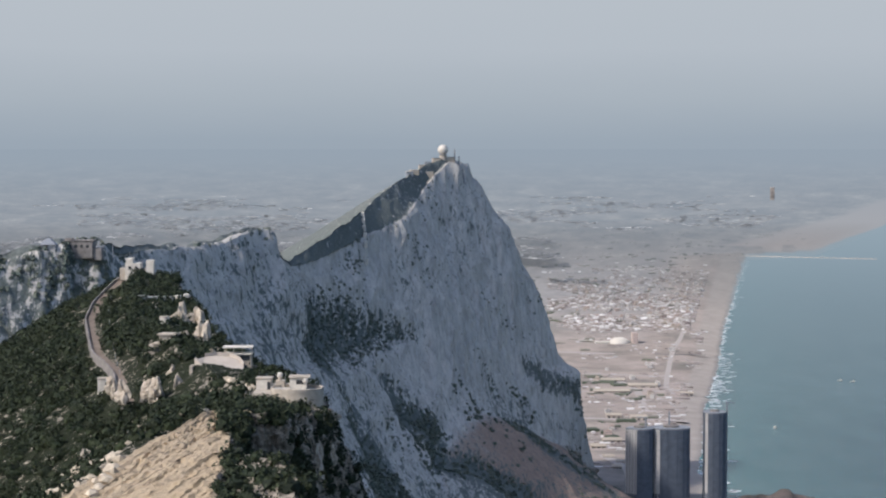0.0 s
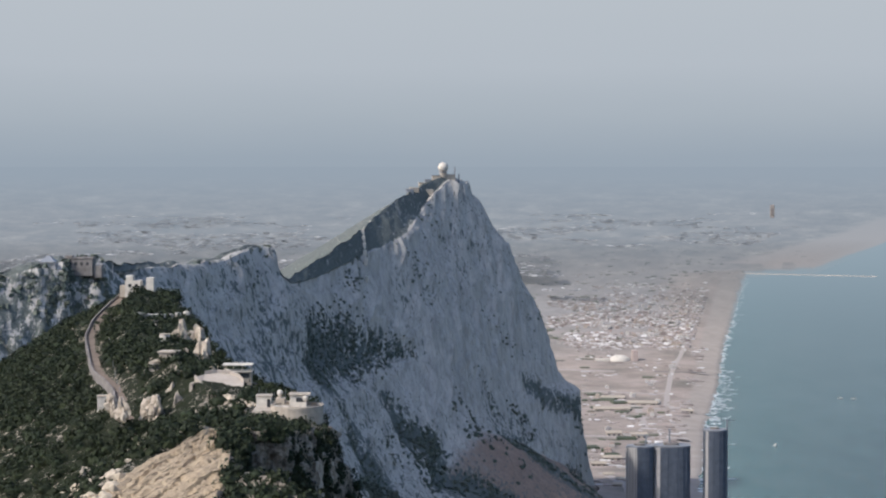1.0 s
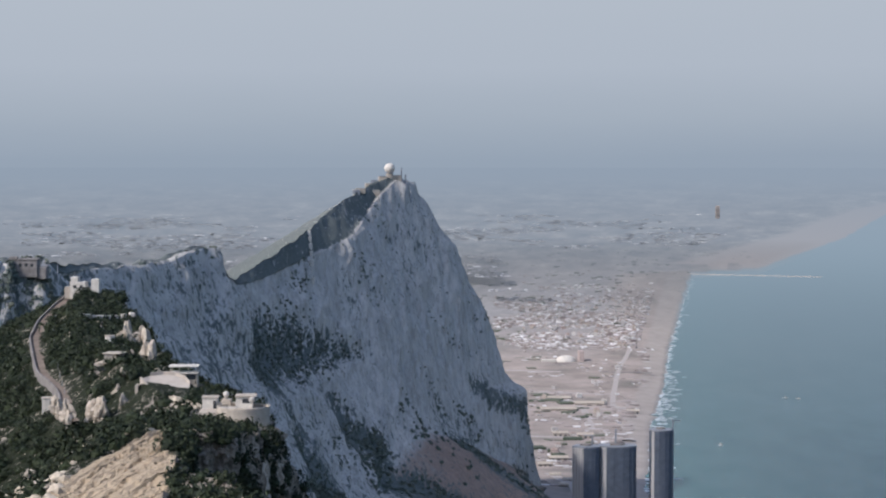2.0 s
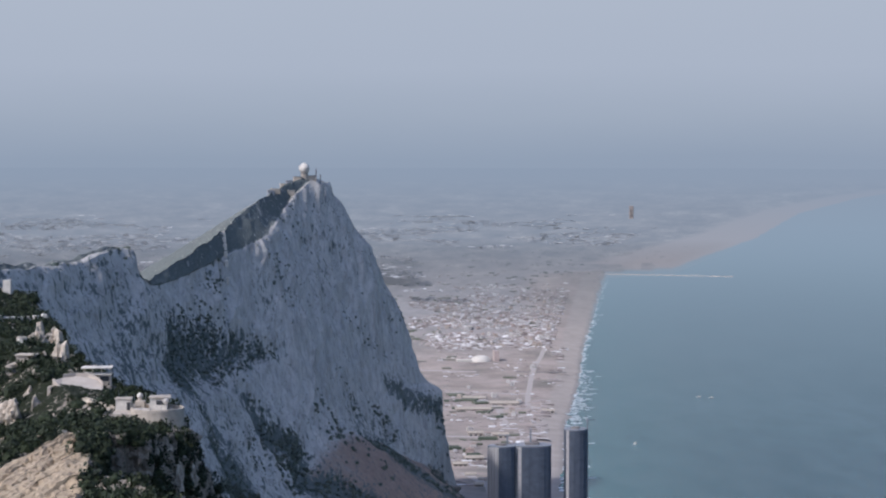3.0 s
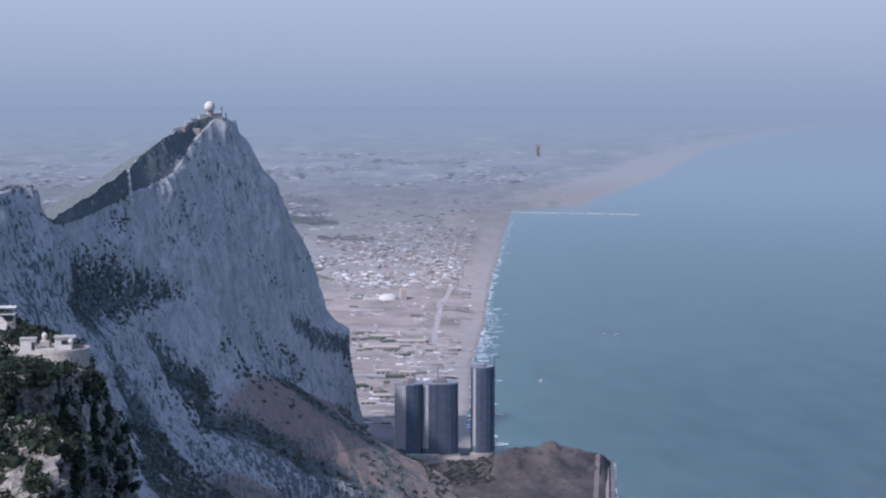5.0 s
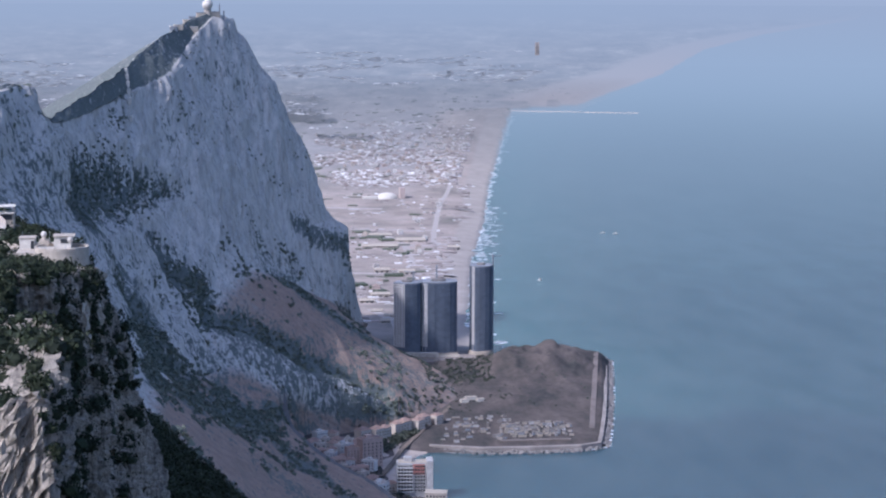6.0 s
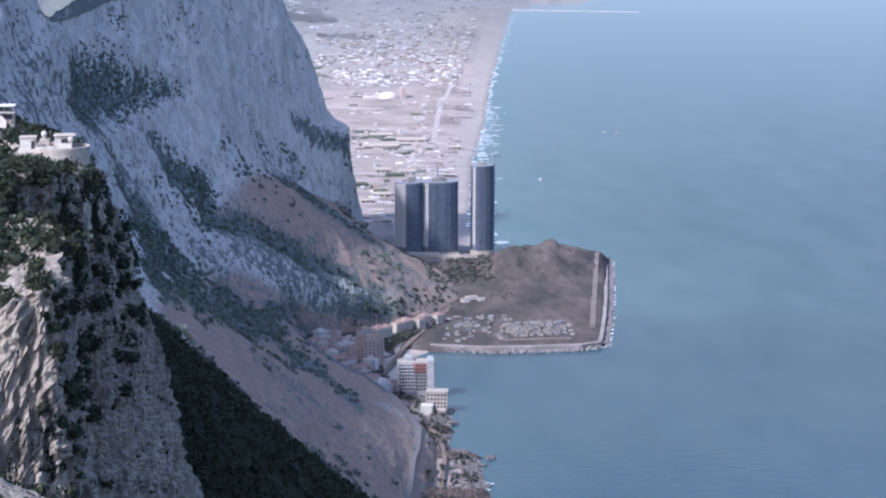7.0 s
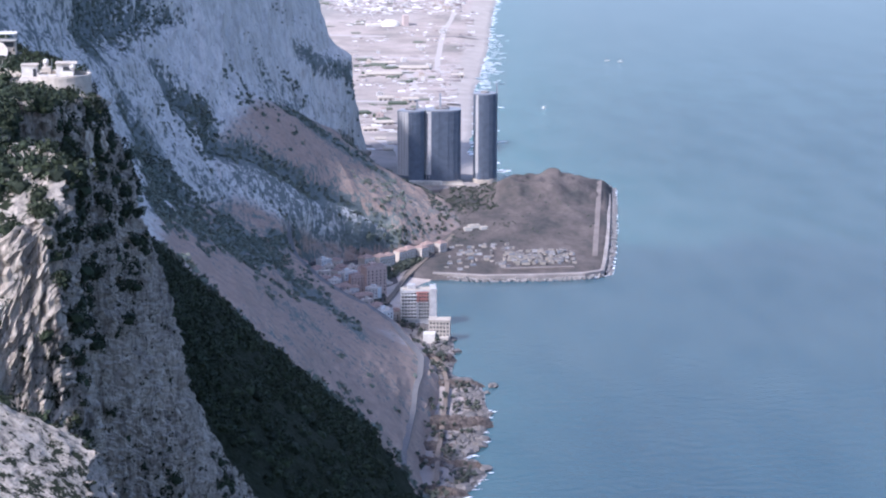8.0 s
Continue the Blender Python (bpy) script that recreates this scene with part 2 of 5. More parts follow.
GULLIES = [[(-50, 1780, 215, 7), (-34, 1788, 175, 10), (-8, 1822, 155, 11), (0, 1800, 128, 10), (35, 1835, 113, 10), (67, 1846, 90, 8), (90, 1859, 73, 8), (131, 1886, 54, 6), (171, 1891, 30, 6)],
           [(60, 2020, 148, 4), (81, 2038, 122, 7), (118, 2057, 94, 7), (161, 2060, 65, 6), (188, 2050, 42, 4)],
           [(96, 2240, 172, 6), (118, 2250, 148, 11), (150, 2310, 130, 12), (165, 2330, 100, 6)],
           [(-58, 1526, 190, 8), (-51, 1526, 171, 14), (-34, 1520, 144, 15), (-14, 1566, 122, 9)],
           [(48, 1680, 60, 6), (90, 1760, 40, 6), (133, 1842, 24, 7), (181, 1877, 16, 7)],
           [(-22, 1330, 152, 10), (-10, 1400, 130, 17), (19, 1560, 86, 18), (45, 1600, 62, 15), (78, 1524, 47, 12), (104, 1430, 44, 8)],
           [(-64, 1430, 182, 11), (-50, 1465, 152, 13), (-32, 1480, 130, 9)],
           [(-70, 1500, 204, 9), (-56, 1486, 178, 11), (-48, 1420, 168, 12), (-44, 1350, 170, 11), (-37, 1280, 170, 8)]]
RIB = [(-75, 1690, 225, 10), (-62, 1732, 198, 13), (-40, 1722, 165, 13), (-23, 1712, 134, 12), (-1, 1667, 101, 9)]
CRAGGY = [(10, 1745, 110, 16), (40, 1785, 92, 17), (80, 1800, 66, 17), (122, 1852, 40, 12), (160, 1872, 25, 7)]


def along_line(p, rows):
    """1 on a line across the slope, falling to 0 beyond its half width; lengths along the ridge count a third."""
    if p.y < rows[0][1] - 160 and p.y < rows[-1][1] - 160 or p.y > max(r[1] for r in rows) + 160:
        return 0.0
    best = 0.0
    for (x0, y0, z0, h0), (x1, y1, z1, h1) in zip(rows, rows[1:]):
        a, b = Vector((x1 - x0, (y1 - y0) * 0.34, z1 - z0)), Vector((p.x - x0, (p.y - y0) * 0.34, p.z - z0))
        w = min(1.0, max(0.0, a.dot(b) / max(1e-6, a.length_squared)))
        best = max(best, max(0.0, 1.0 - 0.55 * (b - a * w).length / (h0 + (h1 - h0) * w)))
    return best


def smooth_along(v, k):
    p = np.pad(v, k, mode="edge")
    return np.convolve(p, np.ones(2 * k + 1) / (2 * k + 1), "valid")


def ridge(name, y0, y1, rows, counts, fine, blur, wall, material, west):
    """One stretch of the ridge: cross sections from the western slope over the crest and down the cliff to the shore."""
    y = np.concatenate([np.linspace(a, b, n, endpoint=False) for a, b, n in rows] + [[y1]])
    ex, ez = line(EDGE + EDGE_NORTH, y)
    cx, cz = line(CREST + CREST_NORTH, y)
    fx, fz = line(FOOT + FOOT_NORTH, y)
    tx, tz = line(TALUS, y)
    gx, gz = line(TOE, y)
    b0, b1, b2, b3 = line(BULGE, y)
    cx, ex = np.minimum(cx, ex - 3), ex
    if fine > 2:
        jag = np.array([3.0 * noise.fractal((v * 0.045, 0.0, 7.0), 0.8, 2.1, 4) for v in y])
        ez, cz = ez + jag, cz + jag
    stops = [(cx - west, cz - west * 0.62), (cx - west * 0.4, cz - west * 0.25), (cx, cz), (ex, ez), (ex + (fx - ex) * b0, ez + (fz - ez) * b1), (ex + (fx - ex) * b2, ez + (fz - ez) * b3), (fx, fz), (tx, tz), (gx, gz), (gx + 14, gz * 0 - 6)]
    stops = [(smooth_along(a, blur), smooth_along(b, blur)) for a, b in stops]
    X, Z, kind = [], [], []
    for k, c in enumerate(counts):
        for j in range(c + (k == len(counts) - 1)):
            w = j / c
            X.append(stops[k][0] * (1 - w) + stops[k + 1][0] * w)
            Z.append(stops[k][1] * (1 - w) + stops[k + 1][1] * w)
            kind.append(k + w)
    X, Z, kind = np.array(X).T, np.array(Z).T, np.array(kind)
    Y = np.repeat(y[:, None], X.shape[1], 1)
    P = np.stack([X, Y, Z], -1)
    du, dv = np.gradient(P, axis=1), np.gradient(P, axis=0)
    N = np.cross(du, dv)
    N /= np.linalg.norm(N, axis=-1, keepdims=True) + 1e-9
    N *= np.where(N[..., 2:] < -0.2, -1, 1)
    steep = np.clip((0.80 - np.abs(N[..., 2])) / 0.45, 0, 1)
    out, veg, soil, slab = np.empty_like(P), np.empty(X.shape), np.empty(X.shape), np.zeros(X.shape)
    f = 1.0 / fine
    for i in range(X.shape[0]):
        for j in range(X.shape[1]):
            p = Vector(P[i, j])
            s = steep[i, j]
            k = kind[j]
            if fine < 2:
                rib = noise.fractal((p.x * 0.05, p.y * 0.05, p.z * 0.014), 1.0, 2.1, 5)
                crag = noise.ridged_multi_fractal((p.x * 0.2, p.y * 0.2, p.z * 0.055), 0.9, 2.2, 4, 1.0, 2.0) - 1.1
            else:
                rib = noise.fractal((p.x * 0.026, p.y * 0.006, p.z * 0.003), 1.0, 2.1, 5)
                crag = noise.ridged_multi_fractal((p.x * 0.06, p.y * 0.016, p.z * 0.008), 0.9, 2.2, 4, 1.0, 2.0) - 1.1
            lump = noise.fractal(p * (f * 0.02) + Vector((9, 3, 5)), 1.0, 2.0, 4)
            amp = fine * (0.45 + (0.95 if fine < 2 else 1.25) * s)
            d = amp * (1.3 * rib + (0.8 if fine < 2 else 0.6) * crag) + fine * 1.3 * lump
            if fine < 2 and k > 2.9:
                d += s * 1.0 * (noise.ridged_multi_fractal((p.x * 0.36, p.y * 0.36, p.z * 0.1), 0.9, 2.2, 4, 1.0, 2.0) - 1.0)
                d += s * 0.4 * (noise.ridged_multi_fractal((p.x * 1.5, p.y * 1.5, p.z * 0.8), 0.8, 2.2, 2, 1.0, 2.0) - 1.0)
                d += s * 0.75 * (noise.ridged_multi_fractal((p.x * 0.8 + 0.6 * rib, p.y * 0.8, p.z * 0.4), 0.8, 2.2, 3, 1.0, 2.0) - 1.0)
            if k < 2.9 and (fine > 2 or s < 0.35 or k < 1.7):
                d = fine * (0.5 * crag + 1.0 * lump)
            elif k > 7.8:
                d *= max(0.0, 9.0 - k) * 0.8
            elif k < 6.1:
                but = noise.fractal((p.x * f * 0.02, p.y * f * 0.045, p.z * f * 0.006 + 3.0), 1.0, 2.0, 3)
                d += fine * wall * ((1.5 if fine < 2 else 2.6) * but + 0.8 * abs(rib)) * s
                if fine < 2:
                    warp = 9 * lump + 5 * rib + p.z * 0.04
                    q = Vector((p.x + 0.8 * rib, p.y + 1.6 * lump + 0.12 * p.z, p.z * 0.34 + 0.5 * rib))
                    d += s * (0.7 * noise.cell(q * 0.55) + 0.5 * noise.cell(q * 1.2 + Vector((5, 5, 5))) - 0.6)
                    d += s * (0.7 * (1 - ((p.y + warp) / 5.3) % 1.0) + 0.45 * (1 - ((p.y + warp * 0.6 + p.z * 0.02) / 2.1) % 1.0))
            if fine > 2 and 3.0 < k < 8.0:
                d += 7 * along_line(p, CRAGGY) + 9 * along_line(p, RIB) - 11 * along_line(p, HOLLOW) - 9 * along_line(p, GULLIES[0]) - 8 * along_line(p, GULLIES[3])
            bare = 0.0
            if fine < 2 and 296 < p.y < 353 and k < 3.0:
                lay = p.x + 0.55 * (352 - p.y) + 1.0 * lump
                if -42.5 < lay and p.x < -36.5 + 0.02 * (p.y - 296):
                    bare = 1.0
                    lay += 1.1 * noise.noise((p.x * 0.11, p.y * 0.11, 1.0))
                    lay += 0.9 * rib + 0.5 * crag
                    d = 0.35 * ((lay / 5.1) % 1.0) + 0.12 * ((lay / 1.3) % 1.0) - (0.9 if (lay / 5.1 + 0.7 * lump) % 1.0 < 0.10 else 0.0) - (0.5 if (lay / 2.3 + 0.9 * lump) % 1.0 < 0.09 else 0.0) + 0.22 * crag + 0.5 * rib + 0.25 * noise.fractal((p.x * 0.5, p.y * 0.5, p.z * 0.5), 0.8, 2.1, 3)
            out[i, j] = P[i, j] + N[i, j] * d
            if fine > 2 and p.y > 2180 and 4.0 < k < 6.5:
                drop_z = 160 - p.z
                out[i, j, 0] += 19 * min(1, (p.y - 2180) / 120) * min(1, max(0, drop_z / 14)) * max(0, 1 - max(0, drop_z) / 110)
            scrub = noise.fractal(p * (f * 0.035) + Vector((31, 7, 2)), 0.9, 2.1, 4)
            if k < 2.85 and fine < 2 and p.y < 284:
                v = 0.22 + 0.4 * scrub
            elif k < 2.85:
                v = 0.85 + 0.4 * scrub - (0.6 * s if fine < 2 and k > 1.5 else 0.0) if fine < 2 else 1.05 + 0.25 * scrub - (0.25 if p.y > 2270 else 0.0)
            elif k < 5.6:
                v = 0.20 + 0.42 * scrub - 0.10 * s - 0.12 * crag
                if fine > 2:
                    v += (0.64 if p.y < 1040 else 0.42 if p.y < 1620 else 0.04) + 0.16 * min(1.0, max(0.0, (230 - p.z) / 70)) * (p.y < 2100)
                    v += 1.15 * along_line(p, HOLLOW) - 0.12
            elif fine < 2:
                v = 1.5 if p.y > 470 else 0.4 + 0.4 * scrub
            else:
                v = (0.14 if p.y < 1500 else 0.32) + 0.50 * scrub + 0.20 * along_line(p, CRAGGY)
            if fine > 2 and k > 3.0:
                v += 1.0 * max(along_line(p, w) for w in GULLIES) - 0.08
            veg[i, j] = v - bare
            slab[i, j] = bare
            soil[i, j] = (min(0.72, max(0.0, (k - 5.85) * (2.2 if fine > 2 else 1.1))) if k > 2.9 else 0.15) * (0.9 if p.y > 1480 else 1.0) + 0.25 * lump - bare
            if fine > 2 and k > 5.5:
                soil[i, j] -= 1.0 * along_line(p, CRAGGY)
    return y, out, veg, soil, slab


def add_ridge(name, label, *args):
    y, P, veg, soil, slab = ridge(name, *args)
    me = mesh(name, P.reshape(-1, 3), grid_faces(*P.shape[:2]), args[-2], False, veg=veg.ravel(), soil=soil.ravel(), slab=slab.ravel())
    ob = tagged(new(name, me), label, "cliff", kind="structure")
    return ob, P, y


near_ridge, NEAR_P, NEAR_Y = add_ridge("ridge_near", "grey limestone ridge with steep eastern cliff and scrub", -260, 720, [(-260, 205, 100), (205, 286, 90), (286, 293, 44), (293, 347, 80), (347, 355, 40), (355, 480, 190), (480, 720, 220)], (24, 56, 44, 70, 70, 70, 40, 24, 6), 1.0, 1, 1.0, NEAR_ROCK, 260)
far_ridge, FAR_P, FAR_Y = add_ridge("ridge_far", "hazy grey limestone mountain with sheer eastern face", 700, 2470, [(700, 955, 60), (955, 1012, 60), (1012, 2355, 390), (2355, 2410, 40), (2410, 2470, 6)], (16, 20, 12, 45, 45, 45, 40, 30, 6), 4.0, 4, 0.4, HAZED_ROCK, 300)

# ---- sea, coast and plain ----
COAST = [(-200, 260), (600, 215), (900, 160), (1000, 145), (1100, 140), (1169, 154), (1211, 178), (1236, 165), (1260, 174), (1336, 196), (1420, 200), (1445, 180), (1470, 186), (1538, 194), (1614, 186),
         (1640, 170), (1720, 163), (1756, 190), (1800, 240), (2215, 340), (2300, 338), (2400, 331), (2493, 333), (2700, 368), (3035, 414), (3244, 452), (3665, 527), (4337, 634), (5508, 840), (6197, 961), (6656, 1044),
         (7016, 1108), (7250, 1400), (8312, 1765), (10062, 2382), (15237, 3980), (21712, 6345), (29176, 9423), (38015, 13075), (60000, 21000), (95000, 33500)]
ang = np.radians(np.linspace(-75, 75, 241))
rad = np.concatenate([np.linspace(20, 3400, 60), np.geomspace(3450, 12500, 130)])
SX, SY = rad[:, None] * np.sin(ang)[None, :], rad[:, None] * np.cos(ang)[None, :]
def coast_x(y):
    w = noise.fractal((y * 0.02, 0.0, 4.0), 1.0, 2.0, 4) * (5 if y < 1600 else 6) * min(4.0, max(0.6, y / 2500))
    return line(COAST, y)[0] + w


offshore = SX - np.interp(SY, [r[0] for r in COAST], [r[1] for r in COAST])
shoal = np.where(SY > 1900, np.exp(-np.clip(offshore, 0, None) / 190), 0.3 * np.exp(-np.clip(offshore, 0, None) / 60))
water = tagged(new("water", mesh("water", bowl(SX, SY, 0 * SX).reshape(-1, 3), grid_faces(*SX.shape), SEA, True, shoal=shoal.ravel())), "calm blue-green sea with light ripples", "sea", kind="structure")


ly = np.concatenate([np.linspace(-200, 1100, 20), np.linspace(1110, 3400, 260), np.geomspace(3410, 11500, 330)])
cxs = np.array([coast_x(v) for v in ly])
back = np.concatenate([[-2, 0.0, 10, 25, 60, 100, 150, 200, 260], np.geomspace(320, 6000, 60)])
LX = cxs[:, None] - back[None, :] * np.clip(ly / 3400, 1, 30)[:, None]
LY = np.repeat(ly[:, None], len(back), 1)
LZ = np.where(back < 0, -1.0, np.clip(back * 0.08, 0.3, 4.0))[None, :] * np.clip(ly / 1700, 1, 7)[:, None]
beach = np.where((LY > 2260) & (back[None, :] < 45), 1.0, 0.0)
# Share of the haze-greyed town ground, rising past 3.9 km.
town = np.clip((LY - 3900) / 1600, 0, 0.85) * np.where(back[None, :] < 150, 0.25, 1.0)
ground = tagged(new("ground", mesh("ground", bowl(LX, LY, LZ).reshape(-1, 3), grid_faces(*LX.shape), LAND, True, beach=beach.ravel(), town=town.ravel())), "dry sandy coastal plain with a long beach", "ground", kind="structure")


# ---- haze on the horizon ----
def backdrop_material():
    """Sky glow over the horizon: a grey haze bank below, pale air above."""
    m = bpy.data.materials.new("horizon_haze")
    m.use_nodes = True
    n, l = m.node_tree.nodes, m.node_tree.links
    n.remove(n["Principled BSDF"])
    tc, sep = n.new("ShaderNodeTexCoord"), n.new("ShaderNodeSeparateXYZ")
    l.new(tc.outputs["Object"], sep.inputs[0])
    cloud = noise_node(n, l, (1, 1, 4), 0.0012, 5, 0.6)
    h = calc(n, l, "MULTIPLY", sep.outputs[2], 1 / 1000)
    h = calc(n, l, "ADD", h, calc(n, l, "MULTIPLY", calc(n, l, "SUBTRACT", cloud, 0.3), 0.06))
    c = ramp(n, l, h, [(0.28, (0.24, 0.286, 0.332)), (0.45, (0.26, 0.305, 0.35)), (0.56, (0.315, 0.355, 0.39)), (0.68, (0.365, 0.40, 0.433)), (0.92, (0.39, 0.424, 0.45))])
    e = n.new("ShaderNodeEmission")
    e.inputs[1].default_value = 1.0
    l.new(c, e.inputs[0])
    l.new(e.outputs[0], n["Material Output"].inputs[0])
    return m


HAZE = backdrop_material()
ba = np.radians(np.linspace(-75, 75, 121))
bz = np.array([200.0, 426, 560, 800, 1500])
BX = 4895 * np.sin(ba)[:, None] + 0 * bz[None, :]
BY = 4895 * np.cos(ba)[:, None] + 0 * bz[None, :]
tagged(new("backdrop", mesh("backdrop", np.stack([BX, BY, 0 * BX + bz[None, :]], -1).reshape(-1, 3), grid_faces(*BX.shape), HAZE, True)), "pale grey haze and sky over the far coast", "sky", kind="structure")


def distance_material():
    """A glowing sheet over sea past 2.4 km and land past 4.6 km: haze painted into its emission."""
    m = bpy.data.materials.new("far_coast_haze")
    m.use_nodes = True
    n, l = m.node_tree.nodes, m.node_tree.links
    n.remove(n["Principled BSDF"])
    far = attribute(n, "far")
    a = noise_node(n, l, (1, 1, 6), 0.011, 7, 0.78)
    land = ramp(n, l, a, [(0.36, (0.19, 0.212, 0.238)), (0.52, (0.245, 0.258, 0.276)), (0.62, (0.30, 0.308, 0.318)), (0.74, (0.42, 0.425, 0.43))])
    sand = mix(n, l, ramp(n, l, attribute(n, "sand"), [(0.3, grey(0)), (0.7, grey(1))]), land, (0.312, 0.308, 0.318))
    # Hazed sea colour, also standing in for the sky's grazing reflection.
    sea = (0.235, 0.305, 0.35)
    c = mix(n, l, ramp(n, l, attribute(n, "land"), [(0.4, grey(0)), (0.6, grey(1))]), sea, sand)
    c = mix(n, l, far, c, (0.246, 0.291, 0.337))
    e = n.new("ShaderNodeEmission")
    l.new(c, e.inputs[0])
    clear, both = n.new("ShaderNodeBsdfTransparent"), n.new("ShaderNodeMixShader")
    l.new(attribute(n, "cover"), both.inputs[0])
    l.new(clear.outputs[0], both.inputs[1])
    l.new(e.outputs[0], both.inputs[2])
    l.new(both.outputs[0], n["Material Output"].inputs[0])
    return m


fa = np.radians(np.concatenate([np.linspace(-75, -14, 40), np.linspace(-13.9, 25, 520), np.linspace(25.5, 75, 40)]))
fr = np.geomspace(2400, 140000, 220)
FX, FY = fr[:, None] * np.sin(fa)[None, :], fr[:, None] * np.cos(fa)[None, :]
cx_far = np.array([coast_x(v) for v in np.geomspace(1000, 150000, 900)])
CF = np.interp(FY, np.geomspace(1000, 150000, 900), cx_far)
band = np.minimum(110 + 0.03 * FY, 300 + 0.002 * FY)
land_a = np.clip((CF - FX) / (0.004 * FY) + 0.5, 0, 1)
sand_a = np.clip((band - (CF - FX)) / (0.022 * FY) + 0.5, 0, 1) * (FY > 7200)
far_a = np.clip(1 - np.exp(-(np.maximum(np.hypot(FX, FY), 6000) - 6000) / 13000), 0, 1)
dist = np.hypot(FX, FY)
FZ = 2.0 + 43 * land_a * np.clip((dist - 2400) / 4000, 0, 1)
# Opacity of the painted haze, growing with distance.
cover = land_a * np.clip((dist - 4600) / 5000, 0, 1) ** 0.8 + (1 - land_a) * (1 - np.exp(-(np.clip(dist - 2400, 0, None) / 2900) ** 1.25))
sheet = grid_faces(*FX.shape)
sheet = sheet[cover.ravel()[sheet].min(axis=1) > 0.004]
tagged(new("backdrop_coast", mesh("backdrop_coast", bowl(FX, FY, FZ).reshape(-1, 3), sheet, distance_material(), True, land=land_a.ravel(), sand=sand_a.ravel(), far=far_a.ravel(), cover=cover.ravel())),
       "glowing sheet of painted haze over the far coast and sea", "coast", kind="structure")

# ---- tools for things ----
from mathutils.bvhtree import BVHTree

NEAR_TREE = BVHTree.FromPolygons([Vector(v) for v in NEAR_P.reshape(-1, 3)], [tuple(map(int, f)) for f in grid_faces(*NEAR_P.shape[:2])])
FAR_TREE = BVHTree.FromPolygons([Vector(v) for v in FAR_P.reshape(-1, 3)], [tuple(map(int, f)) for f in grid_faces(*FAR_P.shape[:2])])


def drop(x, y, tree=None):
    """Height of the ridge under a place, or of the plain."""
    tree = tree or (NEAR_TREE if y < 705 else FAR_TREE)
    hit = tree.ray_cast(Vector((x, y, 900)), Vector((0, 0, -1)))
    return hit[0].z if hit[0] else 3.0


def part(name, bm, material, parent=None, label="", smooth=False):
    me = bpy.data.meshes.new(name)
    bm.to_mesh(me)
    bm.free()
    me.materials.append(material)
    if smooth:
        me.polygons.foreach_set("use_smooth", [True] * len(me.polygons))
    ob = new(name, me)
    ob.parent = parent
    return tagged(ob, label)


def again(ob, m, parent):
    """The same piece once more on the same mesh."""
    o = new(ob.name.split(".")[0], ob.data)
    o.parent, o.matrix_local = parent, m
    return o


def thing(name, loc, turn, label, category, group=""):
    ob = new(name)
    ob.matrix_world = pose(*loc, 0, 0, turn)
    ob.empty_display_size = 1
    return tagged(ob, label, category, group)


def box(x0, x1, y0, y1, z0, z1, bm=None, bevel=0.0):
    bm = bm or bmesh.new()
    g = bmesh.ops.create_cube(bm, size=1, matrix=Matrix.Translation(((x0 + x1) / 2, (y0 + y1) / 2, (z0 + z1) / 2)) @ Matrix.Diagonal((x1 - x0, y1 - y0, z1 - z0, 1)))
    if bevel:
        bmesh.ops.bevel(bm, geom=list({e for v in g["verts"] for e in v.link_edges}), offset=bevel, segments=1, affect="EDGES")
    return bm


def prism(points, z0, z1, bm=None):
    bm = bm or bmesh.new()
    lo, hi = [bm.verts.new((x, y, z0)) for x, y in points], [bm.verts.new((x, y, z1)) for x, y in points]
    bm.faces.new(hi), bm.faces.new(lo[::-1])
    for i in range(len(points)):
        j = (i + 1) % len(points)
        bm.faces.new((lo[i], lo[j], hi[j], hi[i]))
    return bm


def rod(a, b, r, bm=None, sides=6, tip=None):
    bm = bm or bmesh.new()
    a, b = Vector(a), Vector(b)
    m = Matrix.Translation((a + b) / 2) @ (b - a).to_track_quat("Z", "Y").to_matrix().to_4x4()
    bmesh.ops.create_cone(bm, cap_ends=True, segments=sides, radius1=r, radius2=r if tip is None else tip, depth=(b - a).length, matrix=m)
    return bm


def ball(c, r, bm=None, seg=16, rings=10):
    bm = bm or bmesh.new()
    bmesh.ops.create_uvsphere(bm, u_segments=seg, v_segments=rings, radius=r, matrix=Matrix.Translation(c))
    return bm


def oval(a, b, n, a0=0.0, a1=360.0, power=2.0):
    out = []
    for i in range(n):
        t = radians(a0 + (a1 - a0) * i / n)
        c, s = math.cos(t), math.sin(t)
        out.append((a * math.copysign(abs(c) ** (2 / power), c), b * math.copysign(abs(s) ** (2 / power), s)))
    return out


WHITE = plain("white_render", (0.55, 0.505, 0.44), 0.85, 0.15, 0.2, 0.6)
CONCRETE = plain("pale_concrete", (0.40, 0.345, 0.28), 0.9, 0.2, 0.22, 0.5)
DARK = plain("dark_opening", (0.03, 0.032, 0.035), 0.5, 0.4, 0.2, 1.0)
STEEL = plain("painted_steel", (0.22, 0.23, 0.25), 0.5, 0.4, 0.2, 1.0)
PATH = plain("worn_path", (0.19, 0.15, 0.12), 0.95, 0.1, 0.2, 0.3)
# Town tiles and pink render, desaturated so their colour holds the haze.
TILE = plain("terracotta_roof", (0.30, 0.23, 0.195), 0.85, 0.15, 0.25, 0.4)
PINK = plain("pink_render", (0.42, 0.34, 0.305), 0.85, 0.15, 0.12, 0.3)
CREAM = plain("cream_render", (0.41, 0.355, 0.30), 0.85, 0.15, 0.12, 0.3)
